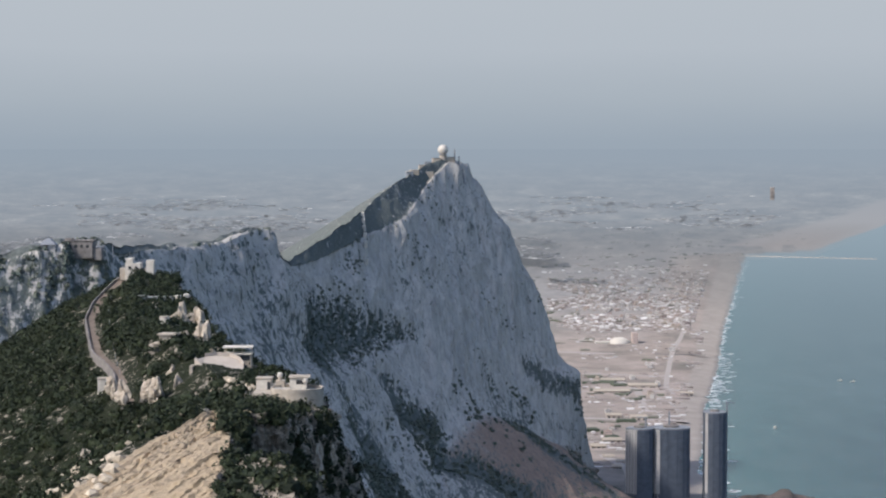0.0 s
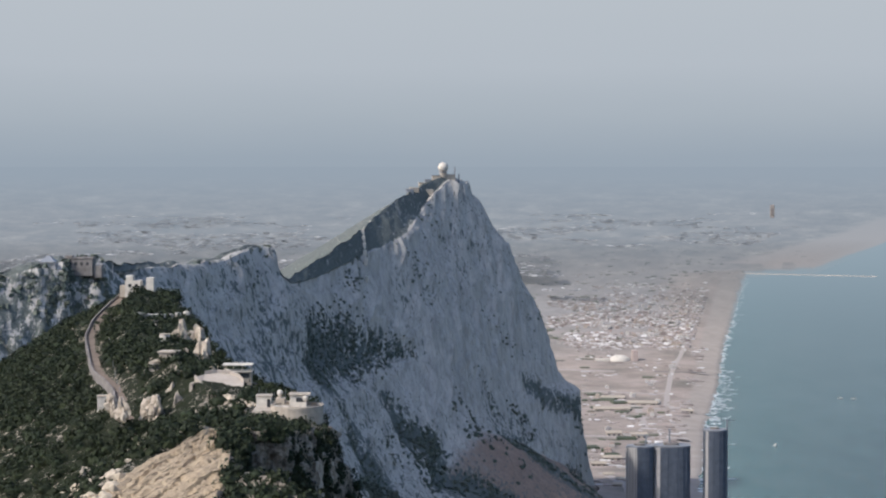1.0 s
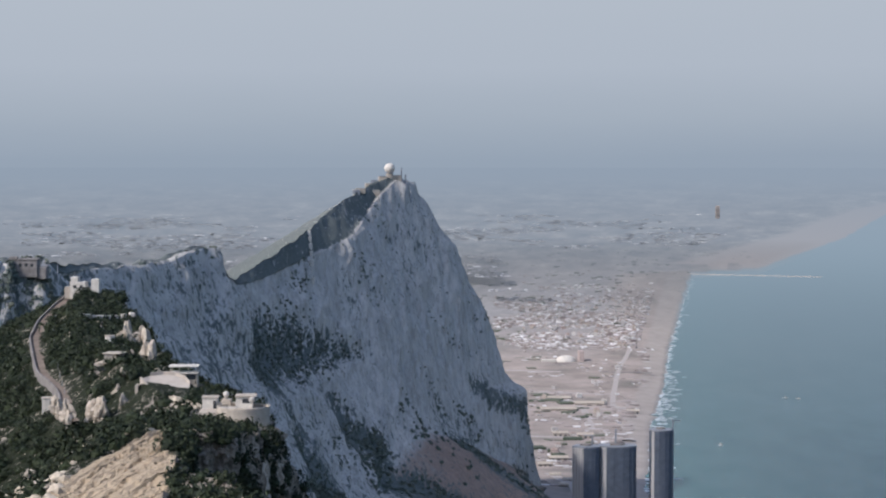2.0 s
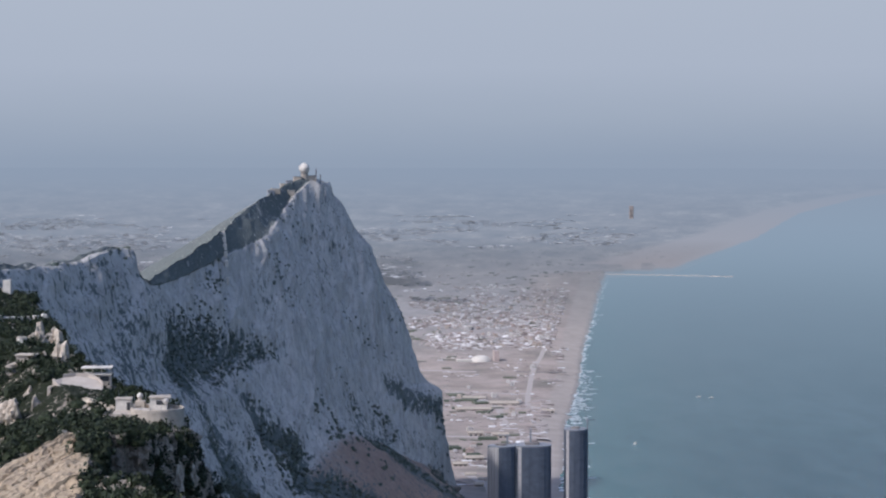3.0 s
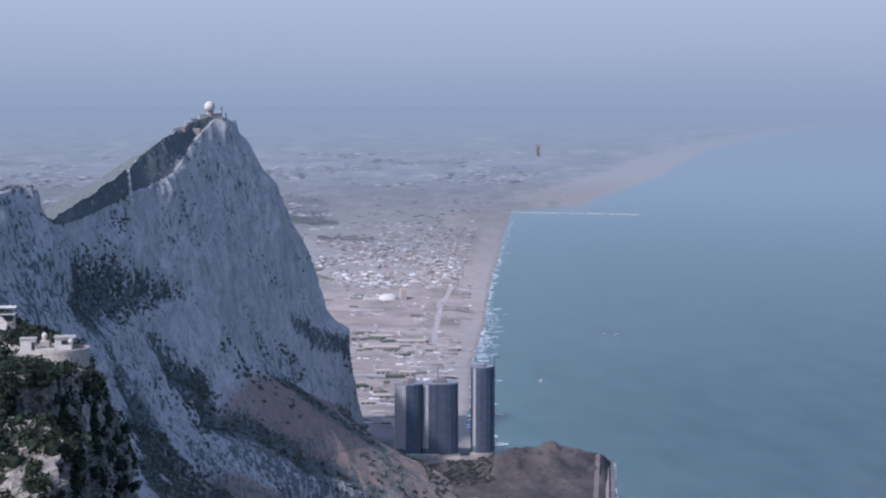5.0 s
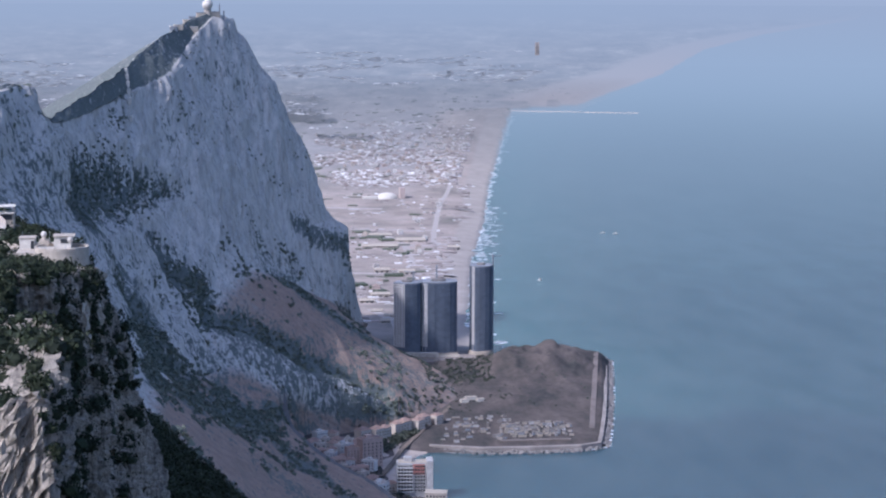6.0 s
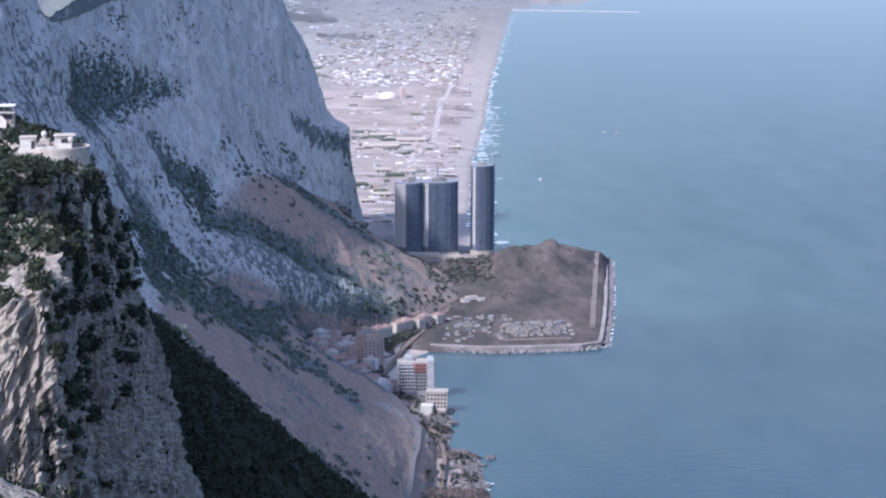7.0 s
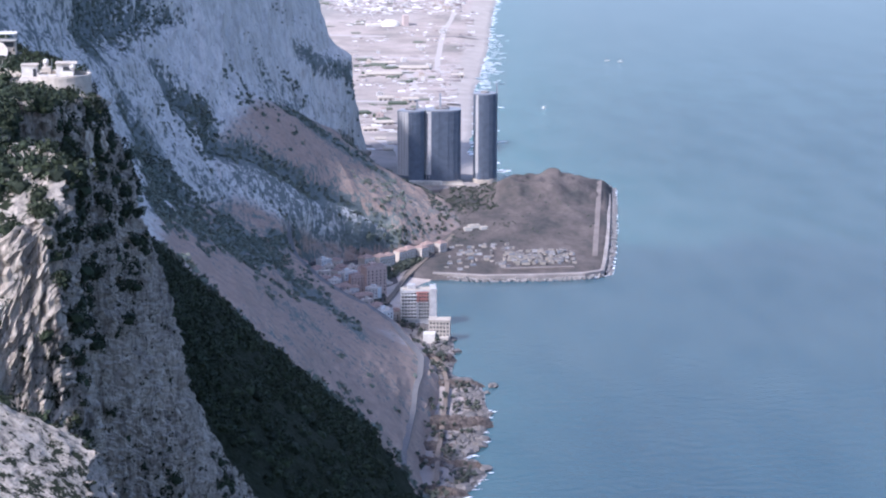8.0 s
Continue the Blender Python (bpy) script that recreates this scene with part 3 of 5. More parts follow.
RED = plain("red_panel", (0.36, 0.16, 0.135), 0.7, 0.2, 0.12, 0.5)
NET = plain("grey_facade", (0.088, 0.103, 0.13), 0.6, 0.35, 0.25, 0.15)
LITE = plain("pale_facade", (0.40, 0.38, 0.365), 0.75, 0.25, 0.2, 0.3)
GLASSY = plain("dark_glazing", (0.05, 0.06, 0.075), 0.25, 0.5, 0.3, 0.2)
RUBBLE = plain("grey_rubble", (0.21, 0.19, 0.175), 0.95, 0.1, 0.35, 0.25)
ASPHALT = plain("road_asphalt", (0.15, 0.14, 0.135), 0.9, 0.15, 0.15, 0.2)
FOAM = plain("white_foam", (0.62, 0.64, 0.65), 0.7, 0.2, 0.08, 0.3)


# ---- radar post and huts on the near ridge ----
def radar_post():
    t = thing("radar_post", (-31, 398, 374.7), 0, "white hilltop radar post on a round concrete gun platform", "building")
    t.scale = (0.87, 0.87, 0.87)
    base = part("platform", prism([(x + 1, y - 3) for x, y in oval(6.2, 6.0, 40)], -5.0, 0.5), CONCRETE, t, "round weathered concrete platform")
    o, i2 = oval(6.3, 6.1, 40), oval(5.9, 5.7, 40)
    ring = [[(o[k][0] + 1, o[k][1] - 3, 0.45), (o[k][0] + 1, o[k][1] - 3, 1.25), (i2[k][0] + 1, i2[k][1] - 3, 1.25), (i2[k][0] + 1, i2[k][1] - 3, 0.45)] for k in list(range(40)) + [0]]
    rim = bmesh.new()
    rim.from_mesh(mesh("ring", np.array(ring).reshape(-1, 3), grid_faces(41, 4), CONCRETE))
    bmesh.ops.remove_doubles(rim, verts=rim.verts, dist=0.001)
    part("parapet", rim, CONCRETE, t)
    part("terrace", box(-9.5, 1, -5.5, 5, -4, 0.1, bevel=0.1), CONCRETE, t)
    hut = part("hut", box(-9.2, -5.6, 1.2, 5.0, -3.0, 2.6, bevel=0.05), WHITE, t, "white square hut")
    part("roof_slab", box(-9.4, -5.4, 1.0, 5.2, 2.6, 2.85, bevel=0.04), CONCRETE, hut)
    part("doorway", box(-6.6, -5.8, 1.12, 1.3, 0.1, 2.0), DARK, hut)
    tall = part("lookout", box(-0.9, 3.0, -1.6, 2.2, 0.5, 3.3, bevel=0.05), WHITE, t, "white lookout with open window band")
    part("window_band", box(0.6, 2.6, -1.66, -1.4, 1.7, 2.7), DARK, tall)
    part("roof_slab", box(-1.2, 3.9, -2.0, 2.6, 3.3, 3.55, bevel=0.04), CONCRETE, tall)
    part("window_band", box(2.9, 3.06, -1.2, 1.8, 1.6, 2.6), DARK, tall)
    wall = part("wall", box(-5.4, -1.0, 2.2, 2.7, 0.1, 1.5, bevel=0.05), WHITE, t)
    again(wall, pose(0, -4.0, -0.6), t)
    block = part("plant_room", box(-4.6, -2.4, 1.0, 4.0, 0.1, 2.2, bevel=0.05), CONCRETE, t)
    part("pedestal", rod((-3.6, 2.4, 2.2), (-3.6, 2.4, 2.9), 0.5, sides=12), CONCRETE, t)
    part("dome", ball((-3.6, 2.4, 3.4), 0.72), WHITE, t, "small white radar dome", True)
    for x, y, h in ((-2.2, 1.6, 4.3), (-8.8, 4.6, 4.6), (-7.0, 4.4, 3.9), (-5.0, 3.8, 3.6)):
        part("aerial", rod((x, y, 0), (x, y, h), 0.07, tip=0.03), STEEL, t)
    for k in range(10):
        a = radians(-150 + 24 * k)
        x, y = 1 + 5.9 * math.cos(a), -3 + 5.7 * math.sin(a)
        part("rail_post", rod((x, y, 1.2), (x, y, 2.1), 0.05), STEEL, t)
    dish = bmesh.new()
    bmesh.ops.create_cone(dish, cap_ends=False, segments=14, radius1=0.75, radius2=0.15, depth=0.35, matrix=pose(2.9, -2.2, 2.6, 90, 0, 20))
    part("dish", dish, WHITE, t, "white dish aerial")
    return t


def slab_of(top, depth):
    """A solid with a sloping polygon on top."""
    bm = bmesh.new()
    hi, lo = [bm.verts.new(p) for p in top], [bm.verts.new((x, y, z - depth)) for x, y, z in top]
    bm.faces.new(hi), bm.faces.new(lo[::-1])
    for i in range(len(top)):
        j = (i + 1) % len(top)
        bm.faces.new((lo[i], lo[j], hi[j], hi[i]))
    bmesh.ops.triangulate(bm, faces=bm.faces[:])
    return bm


def gun_battery():
    t = thing("gun_battery", (-52, 441, 374.6), 0, "sloping cream concrete gun apron with a flat double canopy", "building")
    part("apron", slab_of([(-5.2, 0, 1.7), (-3.4, 3.4, 2.0), (-0.6, 5.0, 2.1), (2.2, 5.2, 1.9), (4.6, 3.6, 1.2), (6.0, 0, 0.3), (6.0, -5, -1.0), (2.8, -11, -4.0), (-3.0, -5, -1.0)], 6), CREAM, t, "sloping cream concrete apron")
    rim = [(-3.4, 3.4, 2.0), (-0.6, 5.0, 2.1), (2.2, 5.2, 1.9), (4.6, 3.6, 1.2), (6.0, 0, 0.3)]
    for (x0, y0, z0), (x1, y1, z1) in zip(rim, rim[1:]):
        part("rim_wall", slab_of([(x0, y0, z0 + 0.8), (x1, y1, z1 + 0.8), (x1 + 0.1, y1 + 0.45, z1 + 0.8), (x0 + 0.1, y0 + 0.45, z0 + 0.8)], 2.4), CREAM, t)
    part("edge_wall", slab_of([(-5.3, -0.2, 2.2), (2.6, -11.3, -3.4), (2.9, -11.0, -3.4), (-5.0, 0.1, 2.2)], 2.2), CREAM, t)
    hut = part("lower_hut", box(2.2, 3.7, -10.4, -8.9, -4.0, -0.9, bevel=0.05), WHITE, t, "small white hut")
    part("roof_slab", box(2.05, 3.85, -10.55, -8.75, -0.9, -0.72, bevel=0.03), CONCRETE, hut)
    room = part("control_room", box(2.2, 7.0, 7.6, 10.8, -5.0, 2.1, bevel=0.05), CONCRETE, t, "stained concrete room")
    part("window_band", box(2.6, 6.6, 7.5, 7.8, 0.7, 1.8), DARK, room)
    part("lower_roof", box(0.8, 7.3, 7.0, 11.2, 2.1, 2.35, bevel=0.04), WHITE, t)
    part("canopy", box(0.3, 7.4, 6.8, 11.4, 3.65, 3.9, bevel=0.05), WHITE, t, "flat white canopy roof")
    for x, y in ((0.8, 7.3), (2.9, 7.3), (5.0, 7.3), (7.0, 7.3), (0.8, 10.9), (7.0, 10.9)):
        part("post", rod((x, y, 2.3), (x, y, 3.7), 0.11), CONCRETE, t)
    part("stairs", box(-6.0, -5.3, -4, 0, -3, 0.6), CONCRETE, t)
    return t


def summit_house():
    z = drop(-95, 600)
    t = thing("summit_house", (-95, 600, z), 0, "pale stone lookout house on the scrub hilltop", "building")
    a = part("main_block", box(-4.2, 0.6, -2, 3, -2.5, 2.8, bevel=0.06), WHITE, t)
    part("parapet", box(-4.0, -1.8, -1.8, 2.6, 2.8, 4.3, bevel=0.06), WHITE, a)
    part("side_block", box(2.2, 4.6, -1, 2.5, -2.0, 3.6, bevel=0.06), WHITE, t)
    part("low_wall", box(0.6, 2.2, -0.6, 0, -2, 1.2, bevel=0.05), CONCRETE, t)
    part("lean_to", box(-6, -4.2, -1.4, 2, -2.5, 1.2, bevel=0.05), CONCRETE, t)
    part("window", box(-3.2, -2.2, -2.06, -1.9, 0.8, 1.8), DARK, a)
    part("window", box(-1.2, -0.3, -2.06, -1.9, 0.8, 1.8), DARK, a)
    part("aerial", rod((-3.2, 1, 4.2), (-3.2, 1, 6.2), 0.08), STEEL, t)


def path_hut():
    t = thing("path_hut", (-82.6, 466, drop(-82.6, 466) + 0.5), 8, "small white flat-roofed hut beside the path", "hut")
    a = part("body", box(-1.6, 1.3, -1.5, 1.5, -2.5, 1.9, bevel=0.05), WHITE, t)
    part("roof_slab", box(-1.75, 1.45, -1.65, 1.65, 1.9, 2.08, bevel=0.04), CONCRETE, t)
    part("doorway", box(0.2, 0.9, -1.56, -1.4, -0.4, 1.3), DARK, a)
    part("annex", box(1.3, 2.5, -1.0, 1.3, -2.5, 1.2, bevel=0.05), RUBBLE, t, "dull grey lean-to")


radar_post(), gun_battery(), summit_house(), path_hut()


def ribbon(name, pts, width, material, lift, label, category, tree=None, wall=None, kind="structure"):
    """A path or road laid on the ground along a line of places."""
    pts = np.array(pts, float)
    s = np.concatenate([[0], np.cumsum(np.hypot(*np.diff(pts[:, :2], axis=0).T))])
    u = np.linspace(0, s[-1], max(8, int(s[-1] / (width * 0.7))))
    x, y = smooth_along(np.interp(u, s, pts[:, 0]), 2), smooth_along(np.interp(u, s, pts[:, 1]), 2)
    dx, dy = np.gradient(x), np.gradient(y)
    L = np.hypot(dx, dy) + 1e-6
    nx, ny = dy / L, -dx / L
    rows = []
    if pts.shape[1] > 2:
        z = smooth_along(np.interp(u, s, pts[:, 2]), 2)
    else:
        z = smooth_along(np.array([drop(a, b, tree) for a, b in zip(x, y)]), 3)
    for k in range(len(u)):
        h = z[k] + lift
        rows.append([(x[k] - nx[k] * width / 2, y[k] - ny[k] * width / 2, h - 1.5), (x[k] - nx[k] * width / 2, y[k] - ny[k] * width / 2, h),
                     (x[k] + nx[k] * width / 2, y[k] + ny[k] * width / 2, h), (x[k] + nx[k] * width / 2, y[k] + ny[k] * width / 2, h - 1.5)])
    v = np.array(rows)
    ob = new(name, mesh(name, v.reshape(-1, 3), grid_faces(*v.shape[:2]), material))
    tagged(ob, label, category, kind=kind)
    if wall:
        side, w, hgt, wm = wall
        rr = []
        for k in range(len(u)):
            a, b = side * width / 2, side * (width / 2 + w)
            h = z[k] + lift
            rr.append([(x[k] + nx[k] * a, y[k] + ny[k] * a, h - 2), (x[k] + nx[k] * a, y[k] + ny[k] * a, h + hgt), (x[k] + nx[k] * b, y[k] + ny[k] * b, h + hgt), (x[k] + nx[k] * b, y[k] + ny[k] * b, h - 2.5)])
        rr = np.array(rr)
        o2 = new("path_wall", mesh("path_wall", rr.reshape(-1, 3), grid_faces(*rr.shape[:2]), wm))
        o2.parent = ob
    return ob


PATH_LINE = [(-93, 622), (-97, 612), (-101, 598), (-104.5, 580), (-103, 560), (-99, 540), (-94.5, 518), (-89.5, 497), (-84, 482), (-79, 468), (-75.5, 452), (-72, 440)]
ribbon("path", PATH_LINE, 2.9, PATH, 0.6,
       "worn brown hillside path with a low pale wall", "path", NEAR_TREE, (1, 0.35, 0.7, RUBBLE))

# ---- masts and dome on the northern summit ----
dome = thing("radome", (0, 2300, 407), 0, "white spherical radar dome on a concrete base", "radar dome")
part("shell", ball((0, 0, 12), 6.2, seg=28, rings=18), WHITE, dome, "white spherical shell", True)
part("base", prism(oval(4.2, 4.2, 20), -4, 6.6), CONCRETE, dome)
part("gallery", prism(oval(5.2, 5.2, 20), 5.8, 6.5), STEEL, dome)
for x, y, h in ((14, 2302, 16), (19, 2306, 11), (25, 2300, 19)):
    z = drop(x, y)
    m = thing("radio_mast", (x, y, z), 0, "thin grey lattice radio mast on the summit", "mast", "summit masts")
    for a, b in ((-0.8, -0.8), (0.8, -0.8), (0, 0.9)):
        part("leg", rod((a, b, -1), (a * 0.5, b * 0.5, h), 0.28), STEEL, m)
    for k in range(1, 5):
        part("brace", rod((-0.8, -0.8, h * k / 5), (0.8, -0.8, h * k / 5 + 1.5), 0.15), STEEL, m)
    part("aerial", box(-0.7, 0.7, -0.4, 0.4, h * 0.7, h * 0.82), WHITE, m)
for x, y, w, h in ((-18, 2288, 8, 6), (-8, 2292, 10, 5), (8, 2303, 12, 5), (-24, 2262, 9, 4), (-33, 2205, 10, 3), (-38, 2190, 8, 3), (-16, 2240, 9, 4)):
    z = drop(x, y)
    t = thing("summit_hut", (x, y, z), 10, "low grey concrete hut on the rocky summit", "hut", "summit huts")
    part("body", box(-w / 2, w / 2, -3, 3, -3, h, bevel=0.2), CONCRETE if w != 8 else STEEL, t)
    part("roof_slab", box(-w / 2 - 0.4, w / 2 + 0.4, -3.4, 3.4, h, h + 0.5), WHITE if h < 5 else STEEL, t)
wallz = drop(-84, 1960)
stair = thing("summit_wall", (-82, 1960, wallz), 0, "white zigzag wall down the green slope", "wall")
for k in range(6):
    zz = drop(-82 + k * 1.2, 1960 - k * 9) - wallz
    part("wall_step", box(-2.0 + k * 1.2, 1.5 + k * 1.2, -9 * k - 5, -9 * k + 5, zz - 3, zz + 3.4, bevel=0.2), WHITE, stair)

# ---- signal station on the western spur ----
z = drop(-192, 1003)
t = thing("signal_station", (-190, 1003, z), 0, "flat-topped grey stone signal station on the spur", "building")
a = part("main_block", box(-7, 7.5, -4, 5, -5, 4.0, bevel=0.2), RUBBLE, t)
part("roof_slab", box(-7.4, 8, -4.4, 5.4, 4.0, 4.6, bevel=0.1), RUBBLE, a)
part("tower", box(-7, -3, -4, 1, 4.0, 5.6, bevel=0.1), RUBBLE, t)
for k in range(4):
    part("window", box(-5 + 3 * k, -3.6 + 3 * k, -4.1, -3.9, 0.6, 2.2), DARK, a)
part("lower_wing", box(7.5, 12, -3, 4, -6, 0.5, bevel=0.2), RUBBLE, t)
part("mast", rod((17, 2, -7), (17, 2, 2.5), 0.25), STEEL, t)
z = drop(-204, 992)
t = thing("lookout_house", (-204, 992, z), 0, "small pale house with a dark roof on the spur", "building")
part("body", box(-3.8, 4, -3, 3, -4, 1.8, bevel=0.1), LITE, t)
roof = bmesh.new()
bmesh.ops.create_cone(roof, cap_ends=True, segments=4, radius1=6.0, radius2=0.8, depth=3.2, matrix=pose(0, 0, 3.4, 0, 0, 45))
part("roof", roof, STEEL, t, "dark pyramid roof")

# ---- crags, ruin and small things on the near ridge ----
CRAG = plain("tan_crag", (0.44, 0.375, 0.30), 0.9, 0.15, 0.4, 0.7)


def crag(x, y, top, wide, high, seed, lean=0.15):
    """A standing fin of broken limestone."""
    bm = bmesh.new()
    bmesh.ops.create_icosphere(bm, subdivisions=4, radius=1)
    for v in bm.verts:
        u = (v.co.z + 1) / 2
        q = v.co + Vector((seed * 3.1, 0, 0))
        d = 1 + 0.9 * noise.fractal(Vector((q.x * 1.5, q.y * 1.5, q.z * 1.2)), 0.8, 2.1, 5) + 0.25 * (noise.ridged_multi_fractal(q * 1.6, 0.9, 2.2, 3, 1.0, 2.0) - 1)
        w = wide / 2 * (1.2 - 0.45 * u * u) * d
        v.co = Vector((v.co.x * w + lean * high * u, v.co.y * w * 0.8, (u - 0.5) * high * (1 + 0.5 * (d - 1))))
    ob = part("crag", bm, CRAG)
    ob.matrix_world = pose(x, y, top - high * 0.5 - 1.0, 0, 0, seed * 50)
    return tagged(ob, "tan broken limestone crag standing out of the scrub", "crag", "ridge crags")


for i, (x, y, top, wide, high) in enumerate(((-61, 473, 382, 5.5, 14), (-65, 478, 380, 5, 12), (-57, 476, 378, 5, 14), (-61, 452, 377, 3.6, 10), (-63, 447, 374.5, 3, 8), (-65, 432, 374.5, 2.6, 7), (-67, 434, 373.6, 3, 6),
                                            (-70, 506, 384, 5, 10), (-66, 512, 383, 4, 10), (-72, 431, 373.4, 2.4, 5), (-75, 436, 374, 2.4, 5), (-60, 436, 374, 3, 7), (-56, 430, 373, 2.4, 6), (-63, 487, 379, 5, 12),
                                            (-46, 356, 376.6, 2.2, 5), (-36, 353, 374, 2.6, 9), (-33, 351, 368, 2.8, 10), (-41, 346, 374, 2.4, 7), (-58, 344, 372, 2.2, 4), (-62, 338, 371, 2.2, 4), (-66, 350, 371, 2.4, 4),
                                            (-30, 364, 370, 3, 10), (-25, 372, 369, 2.6, 9), (-23, 385, 369.5, 2.8, 8))):
    crag(x, y, top, wide, high, i + 1)

t = thing("ruined_bunker", (-68, 468, 376), -8, "weathered tan concrete bunker with a flat roof", "bunker")
a = part("lower_room", box(-3.6, 3.2, -2, 3, -5, 1.2, bevel=0.1), CREAM, t)
part("roof_slab", box(-2.6, 4.0, -2.5, 3.4, 1.2, 1.6, bevel=0.08), CONCRETE, t)
part("upper_room", box(-1.2, 2.8, -1, 3, 1.6, 3.4, bevel=0.1), CREAM, t)
part("upper_roof", box(-1.6, 3.2, -1.4, 3.4, 3.4, 3.7, bevel=0.08), CONCRETE, t)
part("opening", box(-2.6, 0.4, -2.05, -1.9, -0.6, 0.6), DARK, a)
part("side_wall", box(-5.4, -3.6, -1.4, 0, -5, -0.8, bevel=0.1), CREAM, t)
t = thing("water_tank", (-72, 495, drop(-72, 495) + 0.8), 0, "small white round water tank in the scrub", "tank")
part("drum", prism(oval(1.3, 1.3, 16), -2, 1.6), WHITE, t)
part("cap", prism(oval(1.4, 1.4, 16), 1.6, 1.8), CONCRETE, t)
for k in range(7):
    w = k / 6
    x, y = -86 + 6 * w, 540 + 6 * w
    z = drop(x, y)
    t = tagged(part("stone_wall", box(-0.9, 0.9, -0.4, 0.4, -1.5, 1.6, bevel=0.12), WHITE), "short pale stone wall in the scrub", "wall", "scrub walls")
    t.matrix_world = pose(x, y, z, 0, 0, 40 + 9 * (k % 3))
for x, y in ((-79, 553), (-77, 556), (-75, 560)):
    b = tagged(part("pale_block", box(-1.0, 1.0, -0.8, 0.8, -1, 1.5, bevel=0.2), WHITE), "pale stone block on the ridge top", "block", "ridge blocks")
    b.matrix_world = pose(x, y, drop(x, y), 0, 0, x * 13)
# steps and kerbs below the hut
for k in range(9):
    x, y = -66 - 0.9 * k * (1 if k < 5 else -0.6), 408 - 4.2 * k
    s = tagged(part("stone_step", box(-2.2, 2.2, -1.8, 1.8, -1, 0.35, bevel=0.1), CREAM), "pale worn stone step on the ridge path", "step", "ridge steps")
    s.matrix_world = pose(x, y, drop(x, y) + 0.4, 0, 0, 12 * (k % 3))
for k in range(16):
    w = k / 15
    x, y = -103 + 25 * w ** 1.3, 580 - 130 * w
    p = thing("fence_post", (x + 3.2, y, drop(x + 3.2, y)), 0, "thin grey post beside the hillside path", "post", "path posts")
    part("shaft", rod((0, 0, -0.5), (0, 0, 1.7), 0.07), STEEL, p)
    part("cap", box(-0.1, 0.1, -0.1, 0.1, 1.65, 1.78), CONCRETE, p)

# ---- towers by the beach ----
def lift_crane(parent, x, y, z, h, jib, turn):
    c = part("crane_mast", box(x - 0.9, x + 0.9, y - 0.9, y + 0.9, z, z + h), STEEL, parent, "tower crane mast")
    j = rod((x - jib * 0.25 * math.cos(turn), y - jib * 0.25 * math.sin(turn), z + h - 1.5), (x + jib * math.cos(turn), y + jib * math.sin(turn), z + h - 1.5), 0.6)
    part("jib", j, STEEL, c)


def tower(x, y, plan, height, floors, split, label):
    """A tower of dark glazing with a slab at each floor, fins between and a flank painted pale as if sunlit."""
    t = thing("apartment_tower", (x, y, 3), 0, label, "tower", "towers by the beach")
    part("core", prism([(a * 0.992, b * 0.992) for a, b in plan], -3, height - 1), NET, t, "dark netted facade")
    slab = None
    step = (height - 6) / floors
    for k in range(floors + 1):
        if slab is None:
            slab = part("floor_slab", prism(plan, 5.6, 6.1), NET, t)
        else:
            again(slab, Matrix.Translation((0, 0, k * step)), t)
    n = len(plan)
    for i in range(0, n, 2):
        a, b = plan[i]
        ang = math.atan2(b, a)
        # Fins within the split angles take the sunlit colour.
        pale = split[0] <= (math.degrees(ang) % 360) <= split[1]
        part("fin", box(a - 0.3, a + 0.3, b - 0.3, b + 0.3, 2, height), LITE if pale else NET, t, "vertical fin painted pale as sunlit" if pale else "")
    # Sunlight put into colour: faces turned to the sun get the pale facade.
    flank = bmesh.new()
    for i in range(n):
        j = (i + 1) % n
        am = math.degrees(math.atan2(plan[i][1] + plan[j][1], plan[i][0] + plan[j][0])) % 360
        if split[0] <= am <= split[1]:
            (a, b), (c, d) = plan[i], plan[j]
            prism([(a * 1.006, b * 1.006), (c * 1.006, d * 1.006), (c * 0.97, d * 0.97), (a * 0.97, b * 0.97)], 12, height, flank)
    part("pale_flank", flank, LITE, t, "concrete flank painted pale as sunlit")
    part("parapet", prism([(a * 1.02, b * 1.02) for a, b in plan], height - 1.2, height + 0.6), STEEL, t)
    part("podium", prism([(a * 1.12, b * 1.12) for a, b in plan], -4, 4.5), CONCRETE, t)
    part("plant_room", prism([(a * 0.4, b * 0.4) for a, b in plan], height, height + 2.5), RUBBLE, t)
    return t


tw = tower(231, 2248, [(-16, -4), (-4, -14), (0, -14.4), (5, -14.2), (10, -13), (15.5, -10), (15.5, 9), (-10, 10)], 89, 27, (180, 248), "grey apartment tower with a windowed flank painted sunlit")
for k in range(26):
    for q in range(4):
        px, py = -14.5 + 3.0 * q, -5.25 - 2.5 * q
        w = box(px - 0.4, px + 0.4, py - 0.4, py + 0.4, 8.6 + k * 3.05, 10.2 + k * 3.05) if k == 0 and q == 0 else None
        if w is not None:
            win = part("window", w, GLASSY, tw)
        else:
            again(win, Matrix.Translation((3.0 * q, -2.5 * q, k * 3.05)), tw)
lift_crane(tw, 8, 2, 88, 14, 12, 2.6)
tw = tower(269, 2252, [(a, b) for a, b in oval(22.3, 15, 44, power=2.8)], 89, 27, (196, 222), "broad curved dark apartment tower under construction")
lift_crane(tw, -2, 0, 88, 20, 14, 1.4)
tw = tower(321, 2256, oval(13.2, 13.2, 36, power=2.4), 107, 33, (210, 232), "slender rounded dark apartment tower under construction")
lift_crane(tw, 14.5, 0, -3, 122, 10, 0.3)
part("podium_deck", box(-34, 30, -26, 18, -3, 3.2, bevel=0.3), CONCRETE, thing("tower_podium", (262, 2245, 3), 0, "low concrete podium deck around the towers", "podium"))
